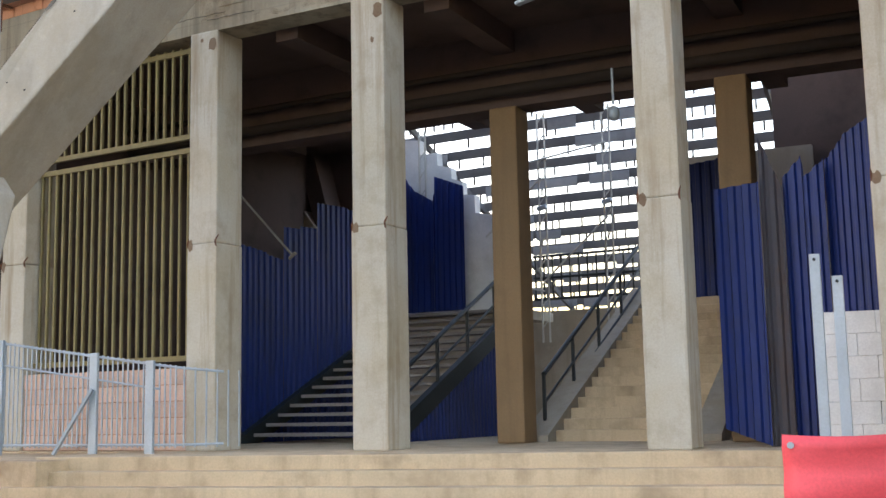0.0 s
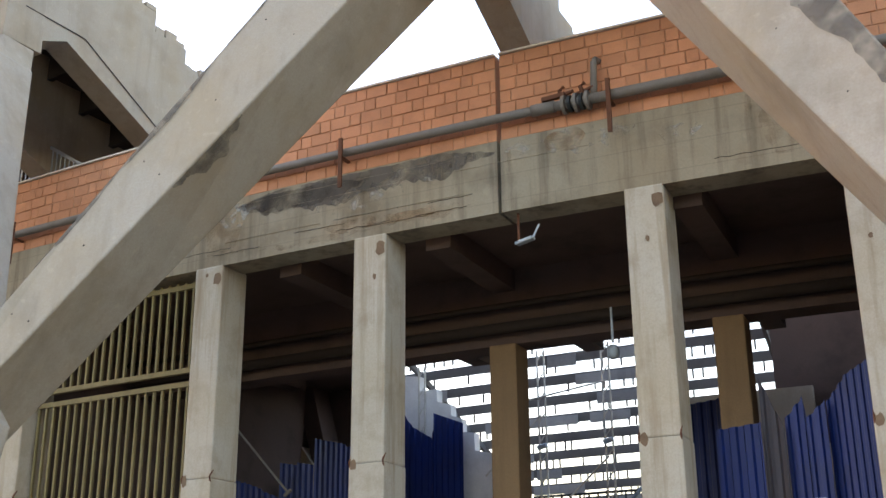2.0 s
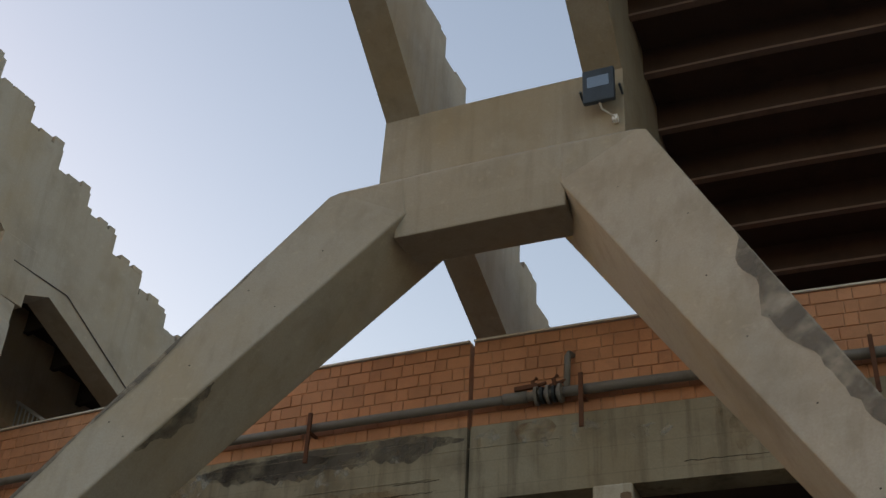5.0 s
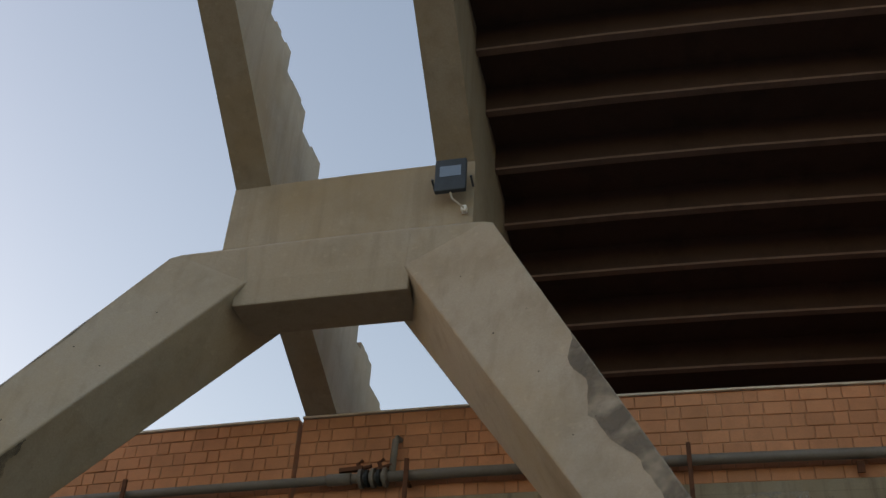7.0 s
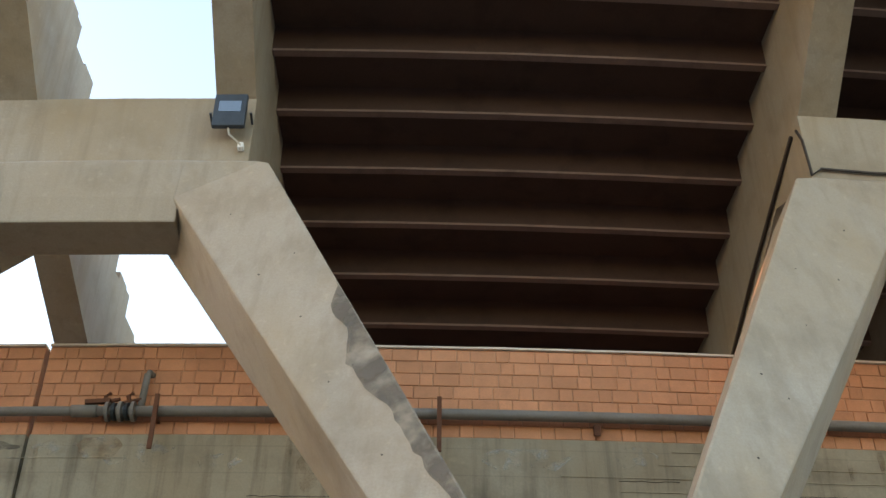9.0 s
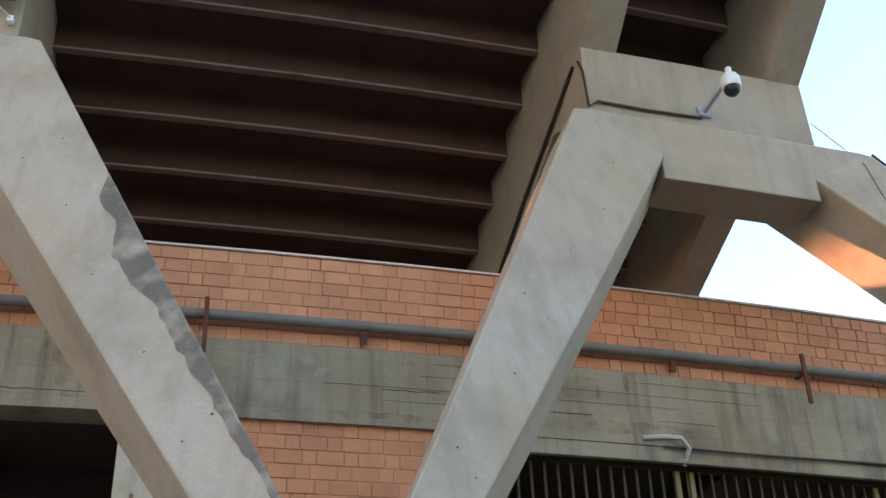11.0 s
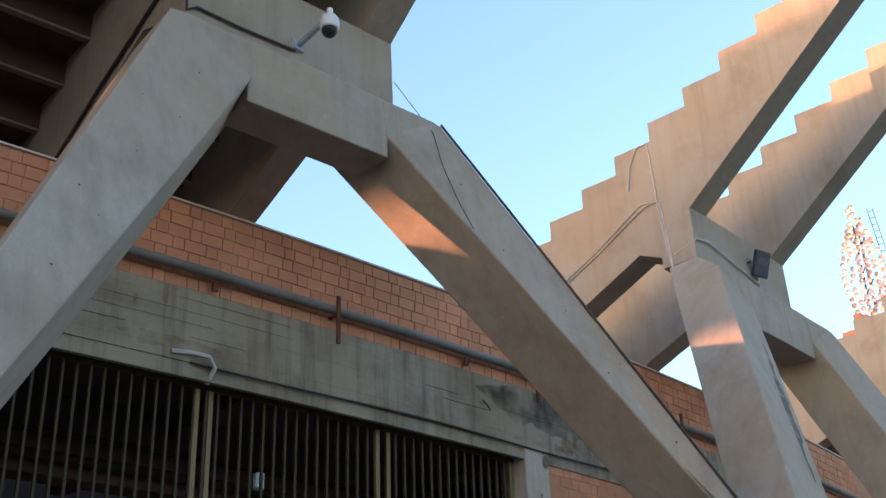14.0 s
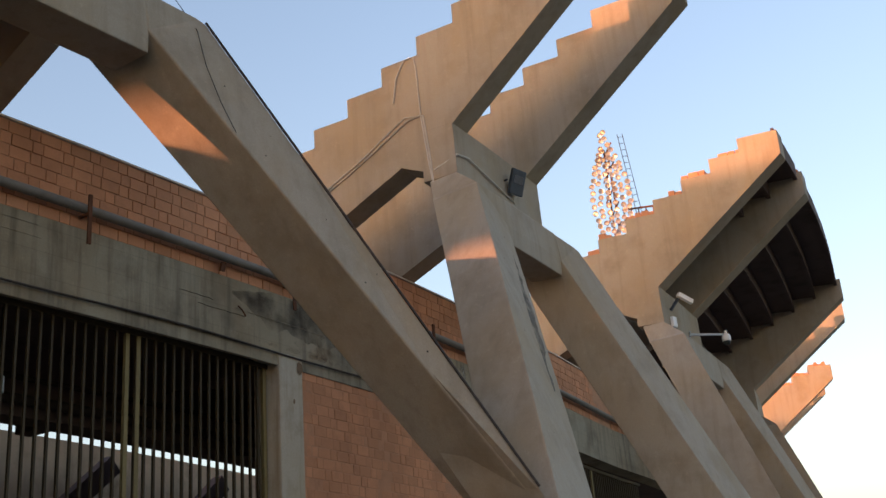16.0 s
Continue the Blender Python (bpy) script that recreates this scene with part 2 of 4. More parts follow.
# ---- facade: columns, beam, parapet ----
def column(a0, a1, s0=-0.60, s1=0.02, z0=FLOOR, z1=BEAM + 0.02, m=COLM, label="square pale concrete column with rust marks and a cast joint"):
    c = thing("column", at((a0 + a1) / 2, -0.2, z0), label, "column", "facade columns")
    zm = 4.15
    part("shaft", bevel(box(a0, a1, s0, s1, z0, zm), 0.025), m, c)
    part("shaft", bevel(box(a0 + 0.012, a1 - 0.008, s0, s1 - 0.012, zm, z1), 0.03), m, c)
    rng = random.Random(int(a0 * 37))
    for ca, cz, rr in ((a1 - 0.09, z1 - 0.22, 0.10), (a0 + rng.uniform(0.15, 0.4), z1 - rng.uniform(0.1, 1.2), 0.035), (a0 + 0.07, zm - 0.02, 0.07)):
        bm = bmesh.new()
        bm.faces.new([bm.verts.new(at(min(a1 - 0.02, max(a0 + 0.02, ca + rr * rng.uniform(0.6, 1.1) * math.cos(q * 0.628))), s1 + 0.003,
                                      cz + 1.4 * rr * rng.uniform(0.6, 1.1) * math.sin(q * 0.628))) for q in range(10)])
        part("spall", bm, SPALL, c, "rusty brown spalled patch")
    bm = bmesh.new()
    for side in (a0 - 0.015, a1 - 0.045):
        tube([at(side + 0.03, s1 - 0.06, zm + 0.12), at(side + 0.03, s1 + 0.008, zm + 0.02), at(side + 0.03, s1 - 0.04, zm - 0.12)], 0.014, 6, bm)
    part("rusty_tie", bm, RUST, c, "rusty projecting reinforcement end")
    return c


for a0, a1 in ((-14.65, -14.05), (-10.48, -9.92), (-7.54, -6.98), (-3.43, -2.88), (-0.70, -0.12), (3.45, 4.05), (13.35, 14.0), (23.8, 24.4), (-19.5, -18.9)):
    column(a0, a1)

beam = thing("facade_beam", at(0, -0.2, BEAM), "long board-marked grey concrete edge beam with dark damp stains", "beam", kind="structure")
for a0, a1, n in ((-30, -5.21, 14), (-5.16, 45, 26)):
    part("beam_span", prism([(-0.5, BEAM), (0.0, BEAM), (0.0, BRICK0), (-0.5, BRICK0)], a0, a1, n), CONC_B, beam)
part("beam_drip", prism([(-0.1, BEAM - 0.22), (-0.02, BEAM - 0.22), (-0.02, BEAM - 0.004), (-0.1, BEAM - 0.004)], 3.8, 22, 12), CONC_B, beam)

# ---- raking portals ----
def outward_dir(a):
    return at(a, 1, 0) - at(a, 0, 0)


TEETH_S, TEETH_Z, RUN, RISE = 0.5, 15.75, 0.93, 0.45
TIP_S = 5.75


def tread(n, k=1.0):
    """Inner s and top z of tooth n, counted inwards; k stretches the pitch."""
    return TEETH_S - n * RUN * k, TEETH_Z - n * RISE * k + (0.06 if k > 1 else 0.0)


def pitch(i):
    return 1.07 if i > 2 else 1.0


def raker_low(s):
    """Underside of a raking beam at s."""
    if s >= 1.28:
        return 13.33 + (s - 1.28) * 0.80
    if s >= 0.45:
        return 12.4 + (s - 0.45) * 0.6
    if s >= -0.1:
        return 12.65 - (s + 0.1) * 0.4545
    return 12.65 + (s + 0.1) * 0.455


def raker(a0, a1, root, rough_=False, inner=-6.0, pk=1.0):
    """A saw-toothed raking beam, built column by column; broken edges where the seats were torn off."""
    rng = random.Random(int(a0 * 10) + 3)
    cuts = [inner, -0.1, 0.45, 1.28]
    spans = []
    first = -4 if pk > 1 else -5
    for n in range(first, 8):
        s, z = tread(n, pk)
        e = TIP_S if n == first else s + RUN * pk
        s = max(s, inner)
        k = 4 if rough_ else 1
        for q in range(k):
            f0, f1 = s + (e - s) * q / k, s + (e - s) * (q + 1) / k
            dz = -rng.choice((0.0, 0.02, 0.07, 0.16)) if rough_ else 0.0
            marks = [f0] + [x for x in sorted(cuts) if f0 + 0.001 < x < f1 - 0.001] + [f1]
            spans += [(u, v, z + dz) for u, v in zip(marks, marks[1:])]
        if s <= inner:
            break
    spans.sort()
    bm = bmesh.new()
    V = lambda a, s, z: bm.verts.new(at(a, s, z))
    for k, (u, v, z) in enumerate(spans):
        lu, lv = raker_low(u + 1e-6), raker_low(v - 1e-6)
        for a in (a0, a1):
            bm.faces.new((V(a, u, lu), V(a, v, lv), V(a, v, z), V(a, u, z)))
        bm.faces.new((V(a0, u, lu), V(a0, v, lv), V(a1, v, lv), V(a1, u, lu)))
        bm.faces.new((V(a0, u, z), V(a0, v, z), V(a1, v, z), V(a1, u, z)))
        z_in = spans[k - 1][2] if k else lu
        if abs(z_in - z) > 1e-4:
            bm.faces.new((V(a0, u, z_in), V(a0, u, z), V(a1, u, z), V(a1, u, z_in)))
    u, v, z = spans[-1]
    bm.faces.new((V(a0, v, raker_low(v)), V(a1, v, raker_low(v)), V(a1, v, z), V(a0, v, z)))
    bm.faces.new((V(a0, 1.28, 12.898), V(a1, 1.28, 12.898), V(a1, 1.28, 13.33), V(a0, 1.28, 13.33)))
    bmesh.ops.remove_doubles(bm, verts=bm.verts, dist=0.0008)
    return part("raker", bm, CONC, root, "stepped saw-tooth raking beam")


LEG_K = 0.40
# sideways offset from the portal's axis and splay per metre of fall, for the three edges that show
OUTER = {(1, -1): (2.30, 0.497), (1, 1): (2.32, 0.43), (2, -1): (2.45, 0.452), (2, 1): (2.30, 0.521), (3, -1): (2.576, 0.484), (3, 1): (2.576, 0.60), (4, -1): (2.645, 0.10)}
INNER = {(1, -1): (1.06, 0.656), (1, 1): (1.15, 0.551), (2, -1): (1.18, 0.60), (2, 1): (1.19, 0.735), (3, -1): (1.32, 0.46), (3, 1): (1.36, 0.50), (4, -1): (1.36, 0.10)}
INNER_BACK = {(1, -1): (0.877, 0.738), (1, 1): (0.851, 0.603), (2, -1): (0.90, 0.60), (2, 1): (0.945, 0.812), (3, -1): (1.12, 0.46), (3, 1): (1.10, 0.46), (4, -1): (1.12, 0.10)}


def leg_edge(i, sg, d, inner, back=0.0):
    """A point on an edge of a leg, d metres below the top of that edge."""
    c, w = PORTALS[i], WIDTH[i]
    if not inner:
        off, m = OUTER.get((i, sg), (2.30 * w, 0.50))
    elif back:
        off, m = INNER_BACK.get((i, sg), (0.98 * w, 0.62))
    else:
        off, m = INNER.get((i, sg), (1.18 * w, 0.62))
    return at(c + sg * (off + m * d), 2.0 + LEG_K * d - back, (10.92 if inner else 11.52) - d - 0.1 * (back > 0))


def leg(i, sg, root):
    """One raking leg, splayed sideways and outwards, down to the foot it shares with its neighbour."""
    c, w = PORTALS[i], WIDTH[i]
    def ring(d):
        return [leg_edge(i, sg, d, False), leg_edge(i, sg, d, True), leg_edge(i, sg, d, True, 1.1), leg_edge(i, sg, d, False, 1.1)]
    top = [at(c + sg * 1.9 * w, 1.29, 12.14), at(c + sg * 1.16 * w, 1.29, 12.14), at(c + sg * 0.9 * w, 0.6, 12.1), at(c + sg * 1.9 * w, 0.6, 12.1)]
    neck = [at(c + sg * 2.2 * w, 1.93, 11.60), at(c + sg * 1.17 * w, 1.93, 11.58), at(c + sg * 0.8 * w, 0.85, 11.4), at(c + sg * 2.2 * w, 0.85, 11.5)]
    bm = loft(bmesh.new(), [top, neck, ring(0.0), ring(2.3), ring(4.9), ring(7.3)])
    return part("leg", bevel(bm, 0.03, 2, 0.3), CONC, root, "raking concrete leg with damp patches")


def damp(i, sg, root, d0, d1, u0, u1, seed, face="front", widths=None):
    """An irregular damp patch on a leg: d down the leg, u across its face."""
    rng = random.Random(seed)
    bm = bmesh.new()
    rows = []
    n = 44
    lo, hi = 0.0, 0.0
    for k in range(n + 1):
        f = k / n
        d = d0 + (d1 - d0) * f
        if face == "front":
            p, q = leg_edge(i, sg, d, False), leg_edge(i, sg, d, True)
        else:
            p, q = leg_edge(i, sg, d, True), leg_edge(i, sg, d, True, 1.1)
        lo, hi = 0.6 * lo + rng.uniform(-0.006, 0.006), 0.035 * math.sin(23 * f + seed) + rng.uniform(-0.012, 0.012)
        swell = max(0.02, math.sin(math.pi * min(1, max(0, f))) ** 0.9 * (0.8 + 0.2 * math.sin(6 * f + seed)))
        mid = (u0 + u1) / 2
        ul = u0 + lo if u0 < 0.04 else mid + (u0 - mid) * swell + lo
        uh = ul + max(0.02, (u1 - u0) * swell + hi)
        if widths:
            g = f * (len(widths) - 1.001)
            e = g - int(g)
            e = e * e * (3 - 2 * e)
            ul = 0.012
            uh = 0.02 + widths[int(g)] * (1 - e) + widths[int(g) + 1] * e + rng.uniform(-0.028, 0.028)
        rows.append((p, q, max(0.012, ul), min(0.97, uh)))
    vs = []
    for p, q, ul, uh in rows:
        vs.append([p.lerp(q, ul), p.lerp(q, uh)])
    nrm = (vs[n][0] - vs[0][0]).cross(vs[n // 2][1] - vs[n // 2][0]).normalized()
    want = at(PORTALS[i], 9, 4) - vs[n // 2][0] if face == "front" else at(PORTALS[i], 2, vs[n // 2][0].z) - vs[n // 2][0]
    if nrm.dot(want) < 0:
        nrm.negate()
    rr = [[bm.verts.new(v + nrm * 0.007) for v in r] for r in vs]
    for r0, r1 in zip(rr, rr[1:]):
        bm.faces.new((r0[0], r0[1], r1[1], r1[0]))
    return part("damp_patch", bm, STAIN, LEGS[i, sg], "dark irregular damp patch")


LEGS = {}


def portal(i, broken=False):
    c, w = PORTALS[i], WIDTH[i]
    root = thing("concrete_portal", at(c, 1.5, 10.5), "tall raking grey concrete portal with two splayed legs and saw-tooth beams", "portal frame", "raking portals of the stand")
    panel = prism([(1.28, 13.35), (1.31, 12.12), (0.45, 12.12), (0.45, 13.35)], c - 1.9 * w, c + 1.9 * w, 2)
    part("head_panel", bevel(panel, 0.02, 2, 0.3), CONC, root, "smooth upright head panel")
    chord = prism([(1.29, 12.15), (1.92, 11.60), (1.985, 10.95), (1.985, 10.54), (1.25, 10.54), (0.8, 10.9), (0.8, 12.15)], c - 1.22 * w, c + 1.22 * w, 2)
    part("head_beam", bevel(chord, 0.025, 2, 0.3), CONC, root)
    for sg in (-1, 1):
        b0, b1 = sorted((c + sg * 1.31 * w, c + sg * 1.885 * w))
        raker(b0, b1, root, broken and sg < 0, pk=pitch(i))
        LEGS[i, sg] = leg(i, sg, root)
    return root


roots = [portal(i, broken=i == 1) for i in range(len(PORTALS))]
for i, sg in ((1, -1), (1, 1), (2, -1), (2, 1), (3, 1), (3, -1)):
    rng = random.Random(i * 7 + sg)
    for k in range(6):
        for u in ((0.3, 0.72) if k % 2 else (0.55,)):
            bm = bmesh.new()
            d = 0.8 + k * 1.0 + rng.uniform(-0.12, 0.12)
            p, q = leg_edge(i, sg, d, False), leg_edge(i, sg, d, True)
            nrm = (leg_edge(i, sg, d + 1, False) - p).cross(q - p).normalized()
            if nrm.dot(outward_dir(PORTALS[i])) < 0:
                nrm.negate()
            o = p.lerp(q, u + rng.uniform(-0.06, 0.06)) + nrm * 0.006
            e1 = (q - p).normalized()
            e2 = nrm.cross(e1)
            r = rng.uniform(0.009, 0.017)
            bm.faces.new([bm.verts.new(o + e1 * r * math.cos(k2 * 1.0472) + e2 * r * math.sin(k2 * 1.0472)) for k2 in range(6)])
            part("tie_hole", bm, HOLE, LEGS[i, sg], "small dark formwork tie hole")
damp(1, 1, roots[1], 2.55, 7.0, 0.0, 0.4, 3, "front", (0.0, 0.20, 0.15, 0.36, 0.34, 0.20, 0.26, 0.22, 0.18, 0.17, 0.14, 0.11, 0.09))
damp(1, -1, roots[1], 2.85, 3.85, 0.02, 0.27, 5, "side")
damp(1, -1, roots[1], 1.2, 7.0, 0.0, 0.10, 6)
damp(3, -1, roots[3], 1.2, 4.6, 0.62, 0.86, 11)
damp(4, -1, roots[4], 2.0, 6.0, 0.3, 0.62, 4)

for k, mid in enumerate([(c0 + c1) / 2 for c0, c1 in zip(PORTALS, PORTALS[1:])] + [31.3]):
    low = 0.0 if k < 2 else -0.9
    f = thing("leg_foot", at(mid, 5.5, 0), "broad concrete foot under two raking legs", "foundation", "portal feet", kind="structure")
    bm = loft(bmesh.new(), [[at(mid + x, s + o, z) for x, s in ((-w, -0.65), (w, -0.65), (w, 0.5), (-w, 0.5))]
                            for z, w, o in ((0.0, 1.0, 6.25), (3.0 + low, 0.95, 5.25), (4.15 + low, 0.8, 4.85), (4.42 + low, 0.5, 4.75))])
    part("foot_block", bevel(bm, 0.04), CONC, f)

# ---- seating decks ----
def deck(a0, a1, n0=-5, n1=8, pk=1.0, edge=NOSE):
    root = thing("seating_deck", at((a0 + a1) / 2, 0, 13), "underside of dark brown precast stepped seating planks", "seating deck", "seating decks")
    for n in range(n0, n1):
        s, z = tread(n, pk)
        o, z = s + RUN * pk, z - 0.19
        prof = [(s - 0.02, z + 0.004), (o - 0.02, z + 0.004), (o - 0.02, z - 0.07), (o + 0.10, z - 0.07), (o + 0.10, z + RISE * pk + 0.07), (o - 0.0, z + RISE * pk + 0.07),
                (o - 0.0, z + 0.13), (s - 0.02, z + 0.13)]
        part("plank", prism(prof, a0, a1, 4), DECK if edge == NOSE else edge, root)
        # with NOSE the strip also paints ground bounce on the downstand's bottom
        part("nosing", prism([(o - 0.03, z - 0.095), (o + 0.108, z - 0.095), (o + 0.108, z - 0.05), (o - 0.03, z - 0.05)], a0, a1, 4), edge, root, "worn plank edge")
    return root


P = PORTALS
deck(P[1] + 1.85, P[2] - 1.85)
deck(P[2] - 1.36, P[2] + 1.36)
# the recess by the first portal is darkened by the planks' colour
deck(P[0] - 9.5, P[0] - 1.85, edge=NEAR_BLACK)
deck(P[0] - 1.5, P[0] + 1.5, edge=NEAR_BLACK)
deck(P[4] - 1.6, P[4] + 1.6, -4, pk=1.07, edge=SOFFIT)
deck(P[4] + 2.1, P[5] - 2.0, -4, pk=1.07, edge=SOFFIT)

def beam_blot(a0, a1, z0, z1, seed, m, name, label, hang=0.5):
    """A ragged stain on the beam's face; hang: how unevenly its lower edge runs down."""
    rng = random.Random(seed)
    bm = bmesh.new()
    n = max(6, int((a1 - a0) / 0.07))
    lo, prev = rng.uniform(0.3, 0.7), None
    for k in range(n + 1):
        f = k / n
        lo = 0.72 * lo + 0.28 * rng.uniform(0.0, 1.0)
        swell = min(1.0, 5.0 * min(f, 1 - f) + 0.08)
        zt = z1 - 0.03 * rng.random() - (1 - swell) * 0.25 * (z1 - z0)
        zb = zt - (z1 - z0) * swell * (1 - hang + hang * lo)
        row = (bm.verts.new(at(a0 + (a1 - a0) * f, 0.004 + 0.001 * (seed % 5), zt)), bm.verts.new(at(a0 + (a1 - a0) * f, 0.004 + 0.001 * (seed % 5), zb)))
        if prev:
            bm.faces.new((prev[0], row[0], row[1], prev[1]))
        prev = row
    part(name, bm, m, beam, label)


DAMP_TEXT, SOOT_TEXT, RUST_TEXT, CHALK_TEXT = "dark ragged damp stain", "black sooty streak", "orange rust stain", "chalky white run"
beam_blot(-9.75, -5.25, 7.95, BRICK0 - 0.01, 2, STAIN, "damp_patch", DAMP_TEXT, 0.7)
beam_blot(-9.7, -7.4, 8.0, BRICK0 - 0.06, 4, SOOT, "soot_streak", SOOT_TEXT, 0.6)
beam_blot(-7.3, -5.9, 8.22, BRICK0 - 0.12, 11, SOOT, "soot_streak", SOOT_TEXT, 0.8)
beam_blot(-1.6, -0.9, BEAM + 0.01, 8.35, 3, RUSTY_DAMP, "rust_stain", RUST_TEXT, 0.3)
beam_blot(-4.5, -3.9, 8.0, 8.5, 8, RUSTY_DAMP, "rust_stain", RUST_TEXT, 0.6)
beam_blot(-10.4, -9.6, BEAM + 0.01, 8.3, 13, RUSTY_DAMP, "rust_stain", RUST_TEXT, 0.4)
beam_blot(-8.6, -6.9, 7.75, 8.25, 16, CHALK, "chalky_run", CHALK_TEXT, 0.8)
beam_blot(-5.1, -3.2, 7.9, BRICK0 - 0.02, 21, CHALK, "chalky_run", CHALK_TEXT, 0.8)
rng = random.Random(77)
for k in range(26):
    a = rng.uniform(-11, 20)
    kind = rng.random()
    if kind < 0.2:
        beam_blot(a, a + rng.uniform(0.05, 0.1), 8.3 - rng.uniform(0.2, 0.6), BRICK0 - 0.01, 30 + k, RUSTY_DAMP, "rust_stain", RUST_TEXT, 0.8)
    elif kind < 0.5:
        beam_blot(a, a + rng.uniform(0.8, 2.6), BEAM + 0.02, BEAM + rng.uniform(0.15, 0.4), 30 + k, RUSTY_DAMP, "rust_stain", RUST_TEXT, 0.8)
    else:
        beam_blot(a, a + rng.uniform(0.5, 1.6), 7.9, 8.2 + rng.uniform(0, 0.3), 30 + k, CHALK, "chalky_run", CHALK_TEXT, 0.9)
beam_blot(12.2, 17.5, 7.7, BRICK0 - 0.01, 91, SOOT, "soot_streak", SOOT_TEXT, 0.35)
# raised board marks left by the formwork
for k in range(20):
    a, z, l = rng.uniform(-11, 19), BEAM + 0.19 * rng.randint(1, 5) + rng.uniform(-0.01, 0.01), rng.uniform(0.6, 2.4)
    part("board_mark", prism([(-0.01, z - 0.005), (0.008, z - 0.004), (0.005, z + 0.006), (-0.01, z + 0.008)], a, a + l, 2), CONC_B, beam, "raised formwork board mark")

# ---- block masonry ----
def block_mesh(name, length, height, depth, m):
    bm = bmesh.new()
    c, l, h_ = 0.008, length / 2, height / 2
    back = [(-l, 0, -h_), (l, 0, -h_), (l, 0, h_), (-l, 0, h_)]
    mid = [(x, depth - c, z) for x, _, z in back]
    front = [((l - c) * (1 if x > 0 else -1), depth, (h_ - c) * (1 if z > 0 else -1)) for x, _, z in back]
    loft(bm, [back, mid, front])
    bmesh.ops.recalc_face_normals(bm, faces=bm.faces)
    me = bpy.data.meshes.new(name)
    bm.to_mesh(me)
    bm.free()
    me.materials.append(m)
    return me


LONG, HALF, COURSE, JOINT = 0.345, 0.175, 0.193, 0.011
MESH_LONG = block_mesh("brick", LONG, COURSE - JOINT, 0.05, BRICKM)
MESH_HALF = block_mesh("brick", HALF, COURSE - JOINT, 0.05, BRICKM)


BIG_LONG = block_mesh("block", 0.50, 0.245 - JOINT, 0.05, PINK)
BIG_HALF = block_mesh("block", 0.40, 0.245 - JOINT, 0.05, PINK)


def masonry(a0, a1, s, z0, z1, root, single=None, seed=1, gaps=(), kit=(MESH_LONG, LONG, MESH_HALF, HALF, COURSE), m_name=BRICKM, core=MORTAR):
    """Blocks in courses, long and half in turn, in front of a mortar core. Those between single=(b0, b1) are parts, the rest one part."""
    ML, LONG_, MH, HALF_, COURSE_ = kit
    rng = random.Random(seed)
    verts, faces, joined = [], [], 0
    rows = int(round((z1 - z0) / COURSE_))
    for r in range(rows):
        z = z0 + COURSE_ * (r + 0.5)
        a = a0 - rng.uniform(0, 0.3)
        k = r % 2
        while a < a1:
            ln = LONG_ if k % 2 == 0 else HALF_
            k += 1
            e = min(a + ln, a1)
            b = max(a, a0)
            mid, ln2 = (b + e) / 2, e - b
            a += ln + JOINT
            if ln2 < 0.05 or any(g0 < mid < g1 for g0, g1 in gaps):
                continue
            th = mid / RAD
            m = Matrix.Translation(at(mid, s - 0.046 + rng.uniform(-0.006, 0.006), z)) @ Matrix.Rotation(th, 4, "Z") @ \
                Matrix.Rotation(rng.uniform(-0.008, 0.008), 4, "Y") @ Matrix.Diagonal((ln2 / ln, -1, 1, 1))
            if single and single[0] < mid < single[1]:
                ob = new("brick", ML if ln == LONG_ else MH)
                ob.parent = root
                ob.matrix_parent_inverse = Matrix.Translation(-root.location)
                ob.matrix_basis = m
            else:
                me = ML if ln == LONG_ else MH
                o = len(verts)
                verts.extend([(m @ v.co)[:] for v in me.vertices])
                faces.extend([[o + i for i in reversed(p.vertices)] for p in me.polygons])
                joined += 1
    if joined:
        me = bpy.data.meshes.new("brickwork")
        me.from_pydata(verts, [], faces)
        me.materials.append(m_name)
        ob = new("brickwork", me)
        ob.parent = root
        ob.matrix_parent_inverse = Matrix.Translation(-root.location)
        tagged(ob, "courses of terracotta blocks", kind="stuff")
    n = max(1, int((a1 - a0) / 2))
    part("mortar_core", box(a0, a1, s - 0.26, s - (-0.0035 if core == SMEAR else 0.008), z0, z0 + rows * COURSE_ + 0.004, n), core, root)
    return z0 + rows * COURSE_


parapet = thing("brick_parapet", at(0, -0.1, BRICK0), "terracotta block parapet with a pale coping and dark joints", "parapet wall", kind="structure")
for a0, a1, sg in ((-30, -5.22, None), (-5.15, 46, (-5.2, 5.0))):
    ztop = masonry(a0, a1, -0.02, BRICK0, BRICK1 - 0.02, parapet, sg, 7)
    part("coping", prism([(-0.28, ztop + 0.004), (0.02, ztop + 0.004), (0.02, ztop + 0.035), (-0.28, ztop + 0.045)], a0, a1, int((a1 - a0) / 2)), CAPM, parapet, "thin pale coping")

infill = thing("infill_wall", at(1.5, -0.3, FLOOR), "terracotta block infill wall under the beam", "wall", kind="structure")
masonry(-0.12, 3.45, -0.08, FLOOR, BEAM, infill, None, 3, core=SMEAR)
infill2 = thing("infill_wall", at(18, -0.3, FLOOR), "terracotta block infill wall beside a column", "wall", kind="structure")
masonry(14.0, 23.8, -0.05, FLOOR, BEAM, infill2, None, 5, core=SMEAR)
lowwall = thing("low_wall", at(-12.3, -0.3, FLOOR), "low pinkish block wall behind a galvanised fence", "wall", kind="structure")
masonry(-14.05, -10.48, -0.05, FLOOR, 2.4, lowwall, (-15, -10), 9, (), (BIG_LONG, 0.50, BIG_HALF, 0.40, 0.245), PINK)
